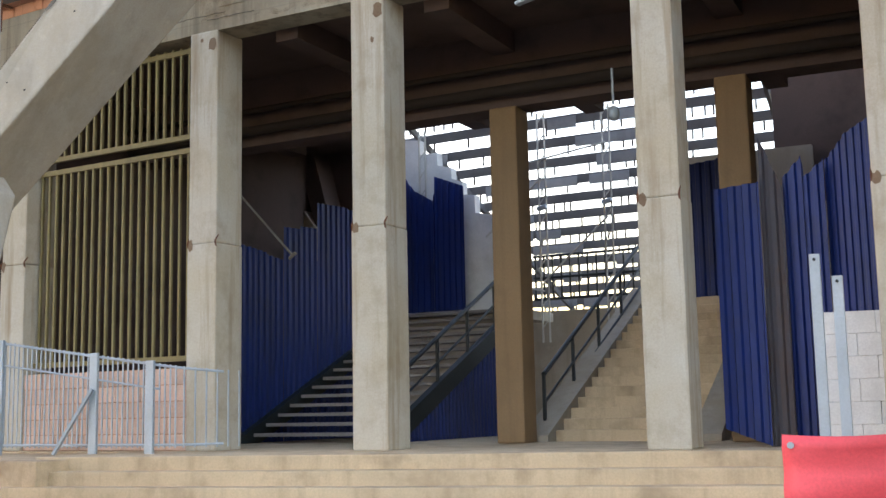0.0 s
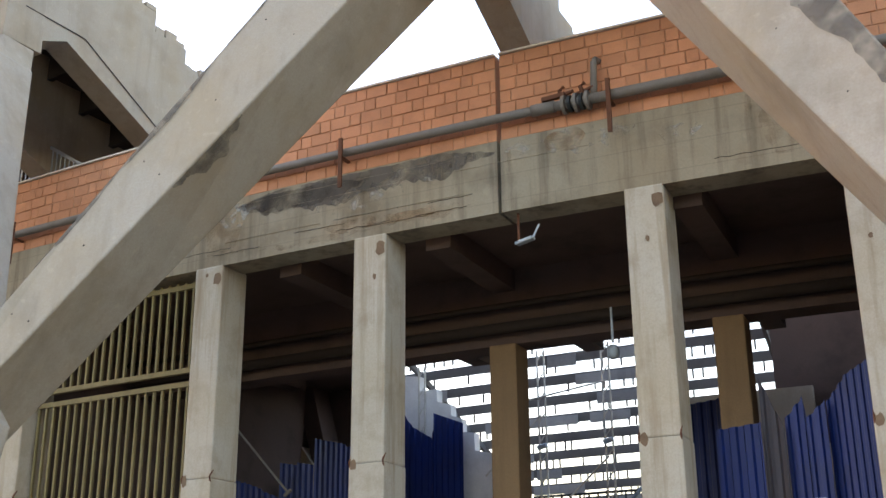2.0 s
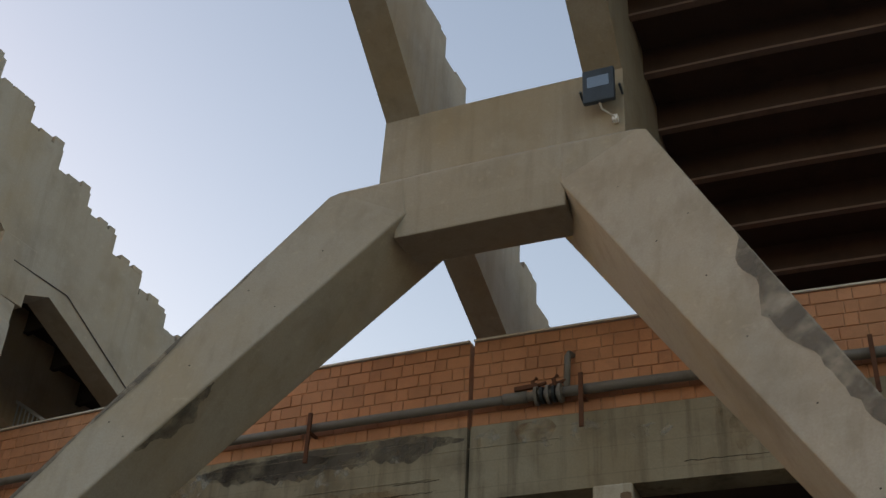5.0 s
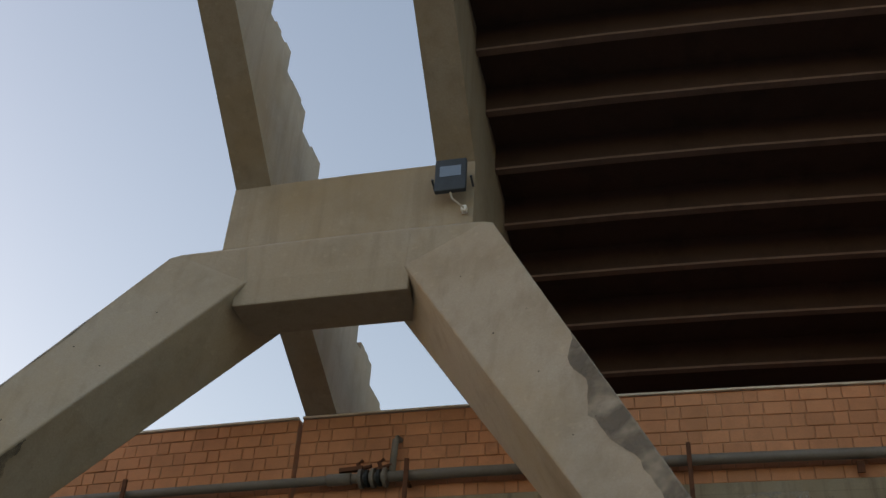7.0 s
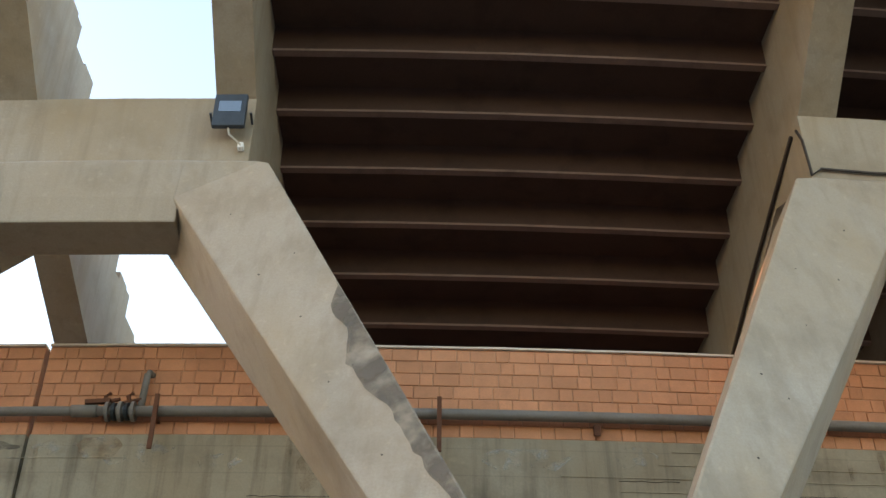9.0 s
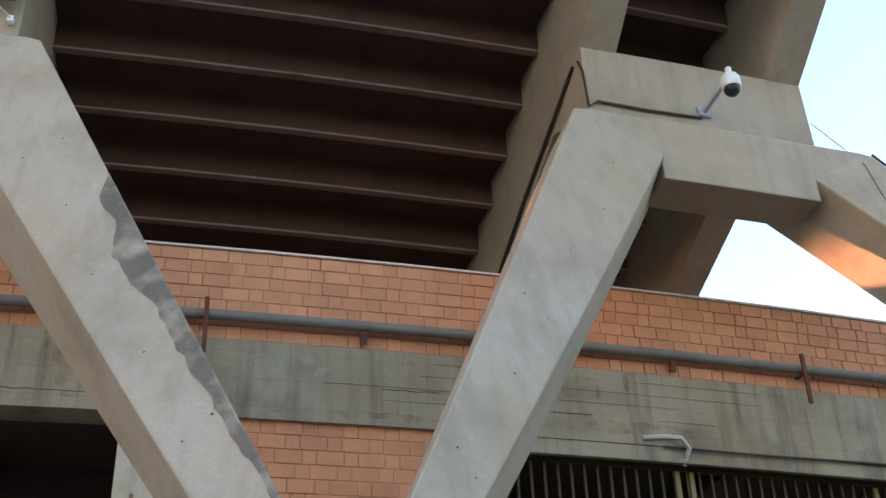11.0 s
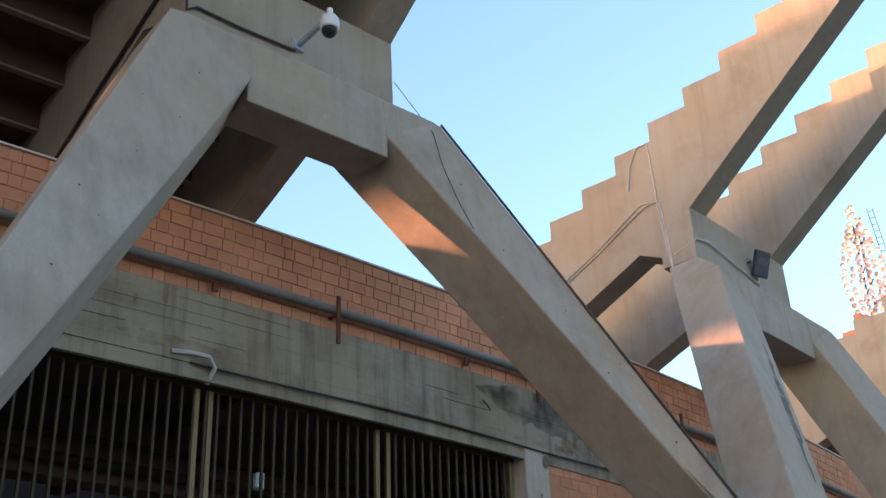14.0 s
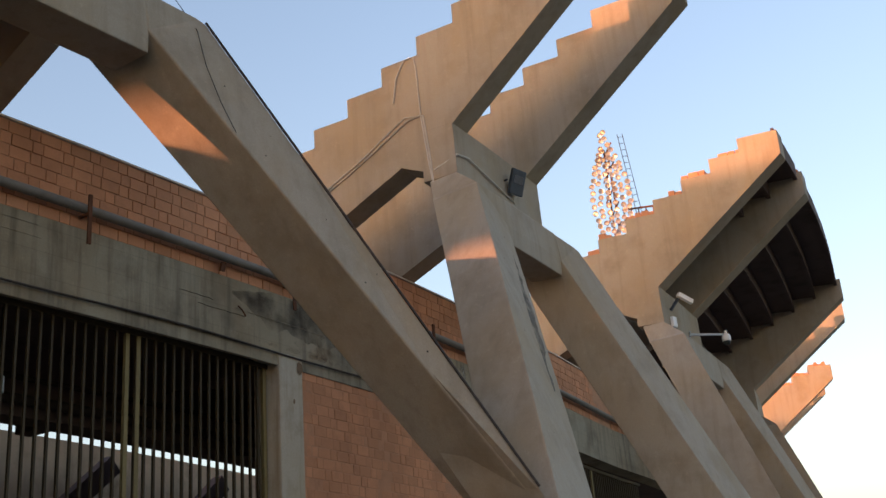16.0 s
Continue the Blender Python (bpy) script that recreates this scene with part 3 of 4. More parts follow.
far_infill = thing("infill_wall", at(-22, -0.3, FLOOR), "terracotta block infill wall far along the facade", "wall", kind="structure")
masonry(-30, -19.5, -0.08, FLOOR, BEAM, far_infill, None, 4)

# ---- pipe along the parapet ----
pipe = thing("water_pipe", at(-4, 0.12, 8.8), "long weathered grey pipe on rusty brackets along the parapet", "pipe")
part("pipe_run", tube([at(a, 0.12, 8.80) for a in np.arange(-30, -4.55, 0.9)] + [at(-4.5, 0.12, 8.8)], 0.066, 12), PIPEM, pipe, smooth=True)
part("pipe_run", tube([at(a, 0.12, 8.80) for a in np.arange(-3.75, 46, 0.9)], 0.074, 12), PIPEM, pipe, smooth=True)
part("pipe_sleeve", tube([at(-4.62, 0.12, 8.8), at(-4.28, 0.12, 8.8)], 0.085, 12), PIPEM, pipe, smooth=True)
part("pipe_sleeve", tube([at(-4.28, 0.12, 8.8), at(-3.7, 0.12, 8.8)], 0.07, 12), PIPEM, pipe, smooth=True)
for k in range(5):
    a = -4.16 + 0.085 * k
    part("coupling_ring", tube([at(a, 0.12, 8.79), at(a + 0.045, 0.12, 8.79)], 0.135 - 0.014 * (k % 2), 14), DARKM if k % 2 else PIPEM, pipe, "bolted coupling ring")
for a in (-4.16, -3.86):
    bm = tube([at(a, 0.14, 8.9), at(a - 0.03, 0.16, 9.0), at(a + 0.02, 0.13, 9.06)], 0.03, 6)
    tube([at(a - 0.1, 0.1, 8.93), at(a + 0.16, 0.15, 8.96)], 0.028, 6, bm)
    part("clamp_bolt", bm, RUST, pipe, "rusted clamp bolts")
part("clamp_bar", bar(at(-4.45, 0.16, 8.91), at(-4.12, 0.16, 8.93), 0.06), RUST, pipe, "rusted clamp bar")
part("vent_stub", tube([at(-3.71, 0.13, 8.84), at(-3.70, 0.1, 9.36), at(-3.69, 0.06, 9.41), at(-3.67, -0.03, 9.42)], 0.048, 10), PIPEM, pipe, smooth=True)
for a in (-20, -14.6, -11.2, -7.65, -3.48, 0.25, 9.0, 13.55, 18.2, 24):
    bm = bar(at(a, 0.24, 8.99), at(a, 0.24, 8.2), 0.06, 0.035)
    bar(at(a, 0.26, 8.69), at(a, 0.0, 8.69), 0.05, 0.03, bm)
    part("bracket", bm, RUST, pipe, "rusted iron pipe bracket")
for a in (2.35, 6.9, 11.9, 16.3):
    part("hook", bar(at(a, 0.1, 8.7), at(a, 0.06, 8.56), 0.09, 0.05), RUST, pipe, "rusted pipe hook")

# ---- grilles ----
def grille(a0, a1, z0, z1, rails, pitch, posts, s=-0.25, label="tall grille of ochre painted steel bars", m=OLIVE):
    g = thing("bar_grille", at((a0 + a1) / 2, s, z0), label, "grille")
    a, k = a0 + pitch / 2, 0
    while a < a1:
        part("bar", bar(at(a, s, z0), at(a, s, z1), 0.035, 0.05), m, g)
        a += pitch
    for z in rails:
        part("rail", prism([(s - 0.03, z - 0.04), (s + 0.045, z - 0.04), (s + 0.045, z + 0.04), (s - 0.03, z + 0.04)], a0, a1, 4), m, g)
    for p in posts:
        part("post", bar(at(p, s, z0), at(p, s, z1), 0.07, 0.07), OLIVE, g)
    return g


grille(-14.05, -10.48, 2.42, 5.72, (2.46, 5.68), 0.172, ())
grille(-14.05, -10.48, 5.9, 7.36, (5.9, 7.28), 0.172, ())
grille(4.05, 13.35, FLOOR, 7.25, (2.6, 7.22), 0.195, (4.1, 6.92, 7.14, 10.2, 10.42, 13.28), s=-0.3, label="tall grille of dark brown steel bars with ochre posts", m=OLIVE_D)
grille(24.4, 32, FLOOR, 7.25, (2.6, 7.22), 0.16, (25, 28), s=-0.3, label="tall grille of dark brown steel bars with ochre posts", m=OLIVE_D)

# ---- concourse inside ----
ceil = thing("ceiling", at(-5, -4, 7.55), "low stained brown concrete ceiling with beams", "ceiling", kind="structure")
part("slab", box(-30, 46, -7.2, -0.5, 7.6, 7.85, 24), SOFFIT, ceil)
# slab added farther back to keep skylight off the rear wall
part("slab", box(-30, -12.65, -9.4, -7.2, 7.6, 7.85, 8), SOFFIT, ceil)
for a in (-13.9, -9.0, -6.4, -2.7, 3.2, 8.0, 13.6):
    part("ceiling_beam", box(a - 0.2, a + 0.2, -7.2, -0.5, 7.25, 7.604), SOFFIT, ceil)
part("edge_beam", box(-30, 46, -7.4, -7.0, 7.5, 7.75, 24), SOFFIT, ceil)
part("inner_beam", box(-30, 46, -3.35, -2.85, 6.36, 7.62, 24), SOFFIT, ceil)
for s, z, r in ((-2.7, 6.6, 0.09), (-2.65, 6.95, 0.05)):
    p = thing("ceiling_pipe", at(-5, s, z), "dark brown pipe under the ceiling", "pipe")
    part("pipe_run", tube([at(a, s, z) for a in np.arange(-28, 20, 2.0)], r, 10), NEAR_BLACK, p, smooth=True)
rear = thing("rear_wall", at(10, -9, FLOOR), "plain dim concrete wall closing the concourse", "wall", kind="structure")
part("wall_panel", box(-2.3, 3.5, -9.2, -8.9, FLOOR, 5.4, 3), CONC, rear)
# near-black panel: the dark of the room behind the grille is in its colour
part("wall_panel", box(3.6, 14.3, -9.4, -9.1, FLOOR, 9.5, 5), NEAR_BLACK, rear)
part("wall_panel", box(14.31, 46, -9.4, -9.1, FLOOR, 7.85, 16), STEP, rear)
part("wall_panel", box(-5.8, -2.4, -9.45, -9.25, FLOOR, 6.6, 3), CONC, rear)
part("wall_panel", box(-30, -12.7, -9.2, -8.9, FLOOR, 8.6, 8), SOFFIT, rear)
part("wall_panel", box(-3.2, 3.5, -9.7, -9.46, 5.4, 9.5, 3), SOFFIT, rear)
for a in (13.6, 17.8, 22.5, 27.0):
    rb_ = thing("ramp_beam", at(a, -8, FLOOR), "dark raking beam of an inner stair", "beam", "inner raking beams")
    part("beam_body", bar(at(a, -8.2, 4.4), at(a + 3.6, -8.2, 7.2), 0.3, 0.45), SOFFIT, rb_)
for a in (-14.6, 3.5, 26):
    w_ = thing("cross_wall", at(a, -4.5, FLOOR), "plain dim concrete wall across the concourse", "wall", kind="structure")
    # ceiling's dark brown instead of plain concrete, so the dimness is in the colour
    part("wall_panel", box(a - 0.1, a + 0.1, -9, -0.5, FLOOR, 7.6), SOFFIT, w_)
rng = random.Random(31)
for a, z, l in [(rng.uniform(-10.5, 18), BEAM + 0.19 * rng.randint(1, 5), rng.uniform(0.3, 1.1)) for _ in range(7)] + [(11.0, 8.04, 0.75), (11.4, 7.9, 1.1), (-8.6, 7.72, 0.9), (-7.4, 7.6, 1.2), (-6.3, 7.78, 0.7), (-2.2, 7.66, 1.1), (2.6, 7.95, 0.8), (-11.2, 7.7, 1.4)]:
    n = int(l / 0.09)
    bm = tube([at(a + l * k / n, 0.0, z + 0.003 * math.sin(2.1 * k) + rng.uniform(-0.008, 0.008)) for k in range(n + 1)], 0.005, 5)
    part("crack", bm, HOLE, beam, "dark open board joint")
rods = tube([at(12.35, 0.0, 8.06), at(12.38, 0.06, 7.98), at(12.46, 0.07, 7.88)], 0.014, 6)
part("bent_rod", rods, RUST, beam, "bent end of a rusted rod")


def pillar(a0, a1, s0, s1, z0, z1, m, label):
    c = thing("pillar", at((a0 + a1) / 2, (s0 + s1) / 2, z0), label, "pillar", "inner pillars")
    part("shaft", bevel(box(a0, a1, s0, s1, z0, z1), 0.03), m, c)


pillar(-6.68, -6.2, -3.32, -2.82, FLOOR, 6.37, BROWN, "square ochre-brown concrete pillar inside the concourse")
pillar(-2.98, -2.5, -3.32, -2.82, FLOOR, 6.37, BROWN, "square ochre-brown concrete pillar behind blue panels")


def flight(a0, a1, s0, n, m, label, open_=False):
    st = thing("staircase", at((a0 + a1) / 2, s0, FLOOR), label, "stairs", "concourse stairs")
    going, rise = 0.355, 0.174
    for k in range(n):
        s, z = s0 - k * going, FLOOR + (k + 1) * rise
        if open_:
            part("tread", box(a0, a1, s - going - 0.03, s, z - 0.06, z), m, st)
        else:
            part("tread", bevel(box(a0, a1, s - going, s + 0.015, z - rise - 0.06, z), 0.012, 1), m, st)
    s1, z1 = s0 - n * going, FLOOR + n * rise
    kerb = 0.138 if open_ else 0.46
    for a in (a0 - kerb - 0.002, a1 + 0.002):
        part("stringer", prism([(s0 + 0.35, FLOOR), (s0 + 0.35, FLOOR + 0.1), (s1, z1 + 0.16), (s1, z1 - 0.2), (s0 - 0.2, FLOOR)], a, a + kerb), CONC if not open_ else DARKM, st)
    part("landing", box(a0 - 0.15, a1 + 0.15, s1 - 1.6, s1, z1 - 0.2, z1), CONC, st)
    return st, s1, z1


def rail(a, s0, z0, s1, z1, label="dark painted tubular stair railing"):
    r = thing("stair_railing", at(a, s0, z0), label, "railing", "stair railings")
    for off in (0.95, 0.5, 0.12):
        part("rail_bar", tube([at(a, s0, z0 + off), at(a, s1, z1 + off)], 0.042 if off > 0.9 else 0.024, 8), DARKM, r)
    for k in range(5):
        f = k / 4
        s, z = s0 + (s1 - s0) * f, z0 + (z1 - z0) * f
        part("post", bar(at(a, s, z), at(a, s, z + 0.95), 0.05), DARKM, r)
    return r


_, s1, z1 = flight(-12.0, -9.05, -3.45, 15, TREADM, "dim flight of open dark steps with pale nosings", True)
for a in (-9.0,):
    rail(a, -3.9, 1.35, s1, z1 + 0.1)
_, s1, z1 = flight(-6.05, -3.72, -3.75, 16, STEP, "pale worn concrete stair flight with a side kerb")
rail(-6.3, -3.9, 1.2, s1, z1 + 0.1)
lr = thing("landing_railing", at(-8, -10, z1), "dark barred railing at the stair landing", "railing")
for z in (3.98, 4.45, 4.93):
    part("rail_bar", tube([at(-9.2, -10, z), at(-6.4, -10, z)], 0.03, 8), DARKM, lr)
for k in range(13):
    part("post", bar(at(-9.15 + k * 0.225, -10, 3.95), at(-9.15 + k * 0.225, -10, 4.95), 0.035), DARKM, lr)
# underside of an inner stair, dim, behind the hoarding
rk = thing("raking_beam", at(-16.6, -8.2, 6), "dim raking concrete beam under an inner stair", "beam", "inner raking beams")
part("beam_body", bevel(bar(at(-16.8, -8.3, 8.3), at(-14.2, -8.3, 5.3), 0.5, 0.7), 0.02), CONC, rk)
part("beam_web", bevel(bar(at(-14.6, -8.6, 7.6), at(-13.9, -8.6, 5.3), 0.4, 0.9), 0.02), SOFFIT, rk)
br_ = thing("leaning_brace", at(-11.9, -2.9, 4.3), "thin grey steel brace leaning behind the hoarding", "brace")
part("brace_bar", tube([at(-12.1, -3.1, 5.62), at(-10.83, -3.1, 4.36)], 0.02, 8), PIPEM, br_)
part("brace_foot", bevel(bar(at(-10.9, -3.1, 4.3), at(-10.76, -3.1, 4.4), 0.05), 0.006, 1), PIPEM, br_)


def corrugated(pts, label, m=BLUE, depth=0.045, pitch=0.16, group="blue hoarding panels"):
    """A ribbed sheet-steel hoarding along a plan line: [(a, s, z_bottom, z_top)], tops stepped; one sheet per stretch."""
    root = thing("hoarding", at(*pts[0][:3]), label, "hoarding", group)
    cut = []
    for q0, q1 in zip(pts, pts[1:]):
        k = max(1, int(round((at(q1[0], q1[1], 0) - at(q0[0], q0[1], 0)).length / 0.55)))
        rows_of = [tuple(x0 + (x1 - x0) * j / k for x0, x1 in zip(q0, q1)) for j in range(k + 1)]
        cut += list(zip(rows_of, rows_of[1:]))
    for j, ((a0, s0, zb0, zt0), (a1, s1_, zb1, zt1)) in enumerate(cut):
        s0, s1_ = s0 + 0.008 * (j % 2), s1_ + 0.008 * (j % 2)
        zt0, zt1 = zt0 + 0.03 * math.sin(j * 2.7), zt1 + 0.03 * math.sin(j * 2.7)
        p0, p1 = at(a0, s0, 0), at(a1, s1_, 0)
        L = (p1 - p0).length
        if L < 0.02:
            continue
        nrm = Vector((-(p1 - p0).y, (p1 - p0).x, 0)).normalized()
        n = max(1, int(round(L / pitch)))
        line = []
        for k in range(n):
            for f, o in ((0.0, 0), (0.3, 0), (0.42, 1), (0.78, 1), (0.9, 0)):
                line.append(((k + f) / n, o * depth))
        line.append((1.0, 0))
        bm = bmesh.new()
        rows = []
        for f, o in line:
            p = p0.lerp(p1, f)
            rows.append([bm.verts.new(p + nrm * (o + e) + Vector((0, 0, z))) for e, z in
                         ((0, zb0 + (zb1 - zb0) * f), (0, zt0 + (zt1 - zt0) * f), (-0.006, zt0 + (zt1 - zt0) * f), (-0.006, zb0 + (zb1 - zb0) * f))])
        for r0, r1 in zip(rows, rows[1:]):
            for i in range(4):
                bm.faces.new((r0[i], r0[(i + 1) % 4], r1[(i + 1) % 4], r1[i]))
        part("sheet", bm, m, root)
    return root


corrugated([(-12.15, -3.0, FLOOR, 4.72), (-12.15, -4.5, FLOOR, 4.55), (-12.15, -4.52, FLOOR, 5.2), (-12.15, -5.6, FLOOR, 5.25), (-12.15, -5.62, FLOOR, 5.8), (-12.15, -8.8, FLOOR, 5.9)],
           "dark blue ribbed steel hoarding with a stepped top along the stairs")
corrugated([(-8.92, -3.4, FLOOR, 1.12), (-8.92, -8.5, FLOOR, 3.5)], "dark blue ribbed steel sheet under the stair side")
corrugated([(-12.6, -9.3, 3.8, 7.2), (-12.1, -9.3, 3.8, 6.6), (-11.55, -9.3, 3.8, 6.3), (-11.5, -9.3, 3.8, 6.85), (-10.68, -9.3, 3.8, 6.55)], "blue ribbed hoarding with a ragged top at the landing")
bw = thing("broken_wall", at(-11.3, -9.7, 3.8), "broken white wall with a ragged top at the landing", "wall")
part("wall_body", loft(bmesh.new(), [[at(a, -9.6, 3.6), at(a, -9.6, z), at(a, -9.85, z), at(a, -9.85, 3.6)] for a, z in
     ((-12.55, 7.9), (-12.1, 7.85), (-12.09, 7.5), (-11.6, 7.5), (-11.59, 7.2), (-11.2, 7.1), (-11.19, 6.85), (-10.9, 6.75), (-10.89, 6.45), (-10.55, 6.4), (-10.54, 6.0), (-10.05, 5.9), (-10.0, 4.4))]), WHITEB, bw)
corrugated([(-2.68, -1.0, 1.3, 4.36), (-2.1, -0.95, FLOOR, 4.4)], "dark blue ribbed steel panel leaning by a column", pitch=0.2)
corrugated([(-2.1, -1.05, FLOOR, 5.0), (-1.82, -1.0, FLOOR, 4.3)], "rust-streaked grey steel panel", RUSTY, pitch=0.14)
corrugated([(-1.82, -1.1, FLOOR, 4.45), (-1.58, -1.05, FLOOR, 4.7), (-1.55, -1.05, FLOOR, 4.45), (-1.3, -1.0, FLOOR, 4.65)], "dark blue ribbed steel panel with a ragged top", pitch=0.13)
corrugated([(-1.3, -1.15, 2.3, 4.62), (-1.05, -1.05, 2.3, 4.9), (-0.4, -0.9, 2.2, 5.25)], "faded blue ribbed steel panel above white blocks", pitch=0.09, depth=0.03)
corrugated([(-4.4, -6.6, 3.5, 5.9), (-3.2, -6.4, 3.5, 5.95)], "blue ribbed hoarding above the pale stair", pitch=0.2)
ww = thing("white_block_wall", at(-0.9, -0.7, FLOOR), "white painted block wall behind a gate", "wall")
for r in range(6):
    for k in range(3):
        a0 = -1.42 + k * 0.42 - 0.2 * (r % 2)
        hb = FLOOR + r * 0.265
        part("block", bevel(box(max(a0, -1.42), min(a0 + 0.417, -0.3), -0.75, -0.55, hb, hb + 0.263), 0.006, 1), WHITEB, ww)
gt = thing("gate_post", at(-1.3, 0.9, 0.6), "galvanised steel gate post with bolts and a channel", "gate post", "gate posts")
for a, zt in ((-1.27, 3.2), (-1.05, 2.95)):
    bm = bar(at(a, 0.9, FLOOR), at(a, 0.9, zt), 0.1, 0.008)
    bar(at(a - 0.05, 0.86, FLOOR), at(a - 0.05, 0.86, zt), 0.008, 0.08, bm)
    bar(at(a + 0.05, 0.86, FLOOR), at(a + 0.05, 0.86, zt), 0.008, 0.08, bm)
    ch = part("channel", bm, GALV, gt)
    part("bolt", tube([at(a, 0.9, zt - 0.06), at(a, 0.93, zt - 0.06)], 0.018, 6), DARKM, ch)

# ---- open seating seen through the concourse ----
stand = thing("open_seating", at(-9, -14, 4), "rows of weathered bench boards with daylight between them", "seating rows")
for k in range(16):
    s, z = -9.6 - k * 0.75, 8.35 - k * 0.30
    part("bench_board", prism([(s, z - 0.135), (s + 0.05, z - 0.135), (s + 0.05, z + 0.085), (s - 0.3, z + 0.085), (s - 0.3, z + 0.03), (s, z + 0.03)], -24, -3.2, 8), PLANK, stand)
for a in (-17, -12.4, -3.4):
    part("bearer", bar(at(a, -9.6, 8.2), at(a, -21, 3.6), 0.08, 0.14), PLANK, stand)
rng = random.Random(12)
for k in range(16):
    sk, zk = -9.6 - k * 0.75, 8.35 - k * 0.30
    for q in range(4):
        a = rng.uniform(-16, -4.6)
        part("backing_panel", box(a, a + rng.uniform(0.5, 1.5), sk + 0.052, sk + 0.08, zk - 0.135 - rng.uniform(0.02, 0.09), zk + 0.04), PALE_PLANK, stand, "paler loose panel")
    for q in range(44):
        a = -14.2 + q * 0.25 + rng.uniform(-0.04, 0.04)
        if rng.random() < 0.5:
            part("seat_bracket", bar(at(a, sk - 0.1, zk - 0.32), at(a, sk - 0.1, zk - 0.1), 0.035), PLANK, stand)
scaf = thing("scaffold", at(-8, -11, 3.9), "thin pale scaffold tubes under the seating", "scaffolding")
for a in (-12.0, -8.7, -7.06, -5.4):
    for o in (-0.09, 0.09):
        part("upright", tube([at(a + o, -9.55, 3.0), at(a + o, -9.55, 8.05)], 0.022, 8), CONDUIT, scaf)
    for k in range(11):
        part("rung", tube([at(a - 0.09, -9.53, 3.3 + k * 0.45), at(a + 0.09, -9.53, 3.5 + k * 0.45)], 0.014, 6), CONDUIT, scaf)
    part("coupler", bevel(bar(at(a - 0.12, -9.5, 5.9), at(a + 0.12, -9.5, 5.95), 0.1), 0.02, 1), GALV, scaf)
for a0, z0_, a1, z1_ in ((-10.2, 5.4, -8.7, 6.6), (-9.6, 6.9, -7.06, 7.2), (-8.7, 4.3, -7.06, 5.6), (-9.9, 4.4, -8.7, 4.1)):
    part("brace", tube([at(a0, -9.5, z0_), at(a1, -9.5, z1_)], 0.02, 8), CONDUIT, scaf)
lw = thing("field_wall", at(-9, -13, FLOOR), "low concrete wall towards the field", "wall", kind="structure")
part("wall_panel", box(-30, 3, -12.9, -12.7, FLOOR, 3.95, 12), CONC, lw)

# ---- fence and banner on the steps ----
fb = thing("fence_plinth", at(-12, 1.6, 0), "sandy concrete block under a fence", "plinth", kind="structure")
part("block", bevel(box(-16.5, -10.7, -0.02, 2.6, 0.0, FLOOR - 0.03), 0.03), STEP, fb)
fence = thing("metal_fence", at(-11.5, 1.0, FLOOR), "galvanised barred fence with stout posts and a brace", "fence")
zt = lambda a: 2.78 + (a + 13.3) * (-0.139)
def fence_s(a):
    return 1.0 if a < -9.75 else 1.0 - (a + 9.75) * 1.2
for k in range(56):
    a = -14.6 + k * 0.098
    part("bar", bar(at(a, fence_s(a), FLOOR + 0.08), at(a, fence_s(a), zt(a)), 0.018, 0.018), GALV, fence)
for z0_ in (FLOOR + 0.12, None):
    part("rail", tube([at(a, fence_s(a), z0_ or zt(a) - 0.03) for a in np.arange(-14.6, -9.15, 0.25)], 0.02, 6), GALV, fence)
part("rail", tube([at(a, fence_s(a) + 0.02, zt(a) - 0.36) for a in np.arange(-14.6, -9.9, 0.25)], 0.016, 6), GALV, fence)
for a in (-13.3, -11.3, -10.23):
    part("post", bevel(bar(at(a, 1.04, FLOOR - 0.03), at(a, 1.04, zt(a) + 0.02), 0.14, 0.06), 0.008, 1), GALV, fence)
part("brace", bar(at(-11.27, 1.1, 2.0), at(-11.75, 1.35, FLOOR), 0.09, 0.04), GALV, fence)

ban = thing("red_banner", at(-0.8, 4.2, 0.4), "plain red vinyl banner with a metal eyelet", "banner")
bm = bmesh.new()
nx, nz = 16, 10
grid = []
for i in range(nx + 1):
    col_ = []
    for j in range(nz + 1):
        u, v = i / nx, j / nz
        a, z = -1.27 + 2.2 * u, 1.35 + 0.06 * u - 1.05 * v - 0.03 * math.sin(3.14 * min(1, u * 2))
        col_.append(bm.verts.new(at(a, 4.0 + 0.05 * math.sin(9 * u + 2 * v) + 0.03 * math.sin(17 * v + 5 * u), z)))
    grid.append(col_)
for i in range(nx):
    for j in range(nz):
        bm.faces.new((grid[i][j], grid[i + 1][j], grid[i + 1][j + 1], grid[i][j + 1]))
cloth = part("cloth", bm, REDM, ban, smooth=True)
sol = cloth.modifiers.new("thick", "SOLIDIFY")
sol.thickness = 0.004
part("eyelet", tube([at(-1.2, 4.06, 1.265), at(-1.2, 4.075, 1.265)], 0.028, 12), GALV, cloth, "metal eyelet")
for a in (-1.2, 0.85):
    part("stake", tube([at(a, 3.95, 0.0), at(a, 3.95, 1.34)], 0.025, 8), GALV, ban)

# ---- lamps, cameras, cables ----
def on_head(i, da, f, out=0.0):
    """A place on the sloping head panel: da along, f from 0 at the bottom to 1 at the top."""
    z = 12.12 + 1.23 * f
    return at(PORTALS[i] + da, 1.31 + out, z)


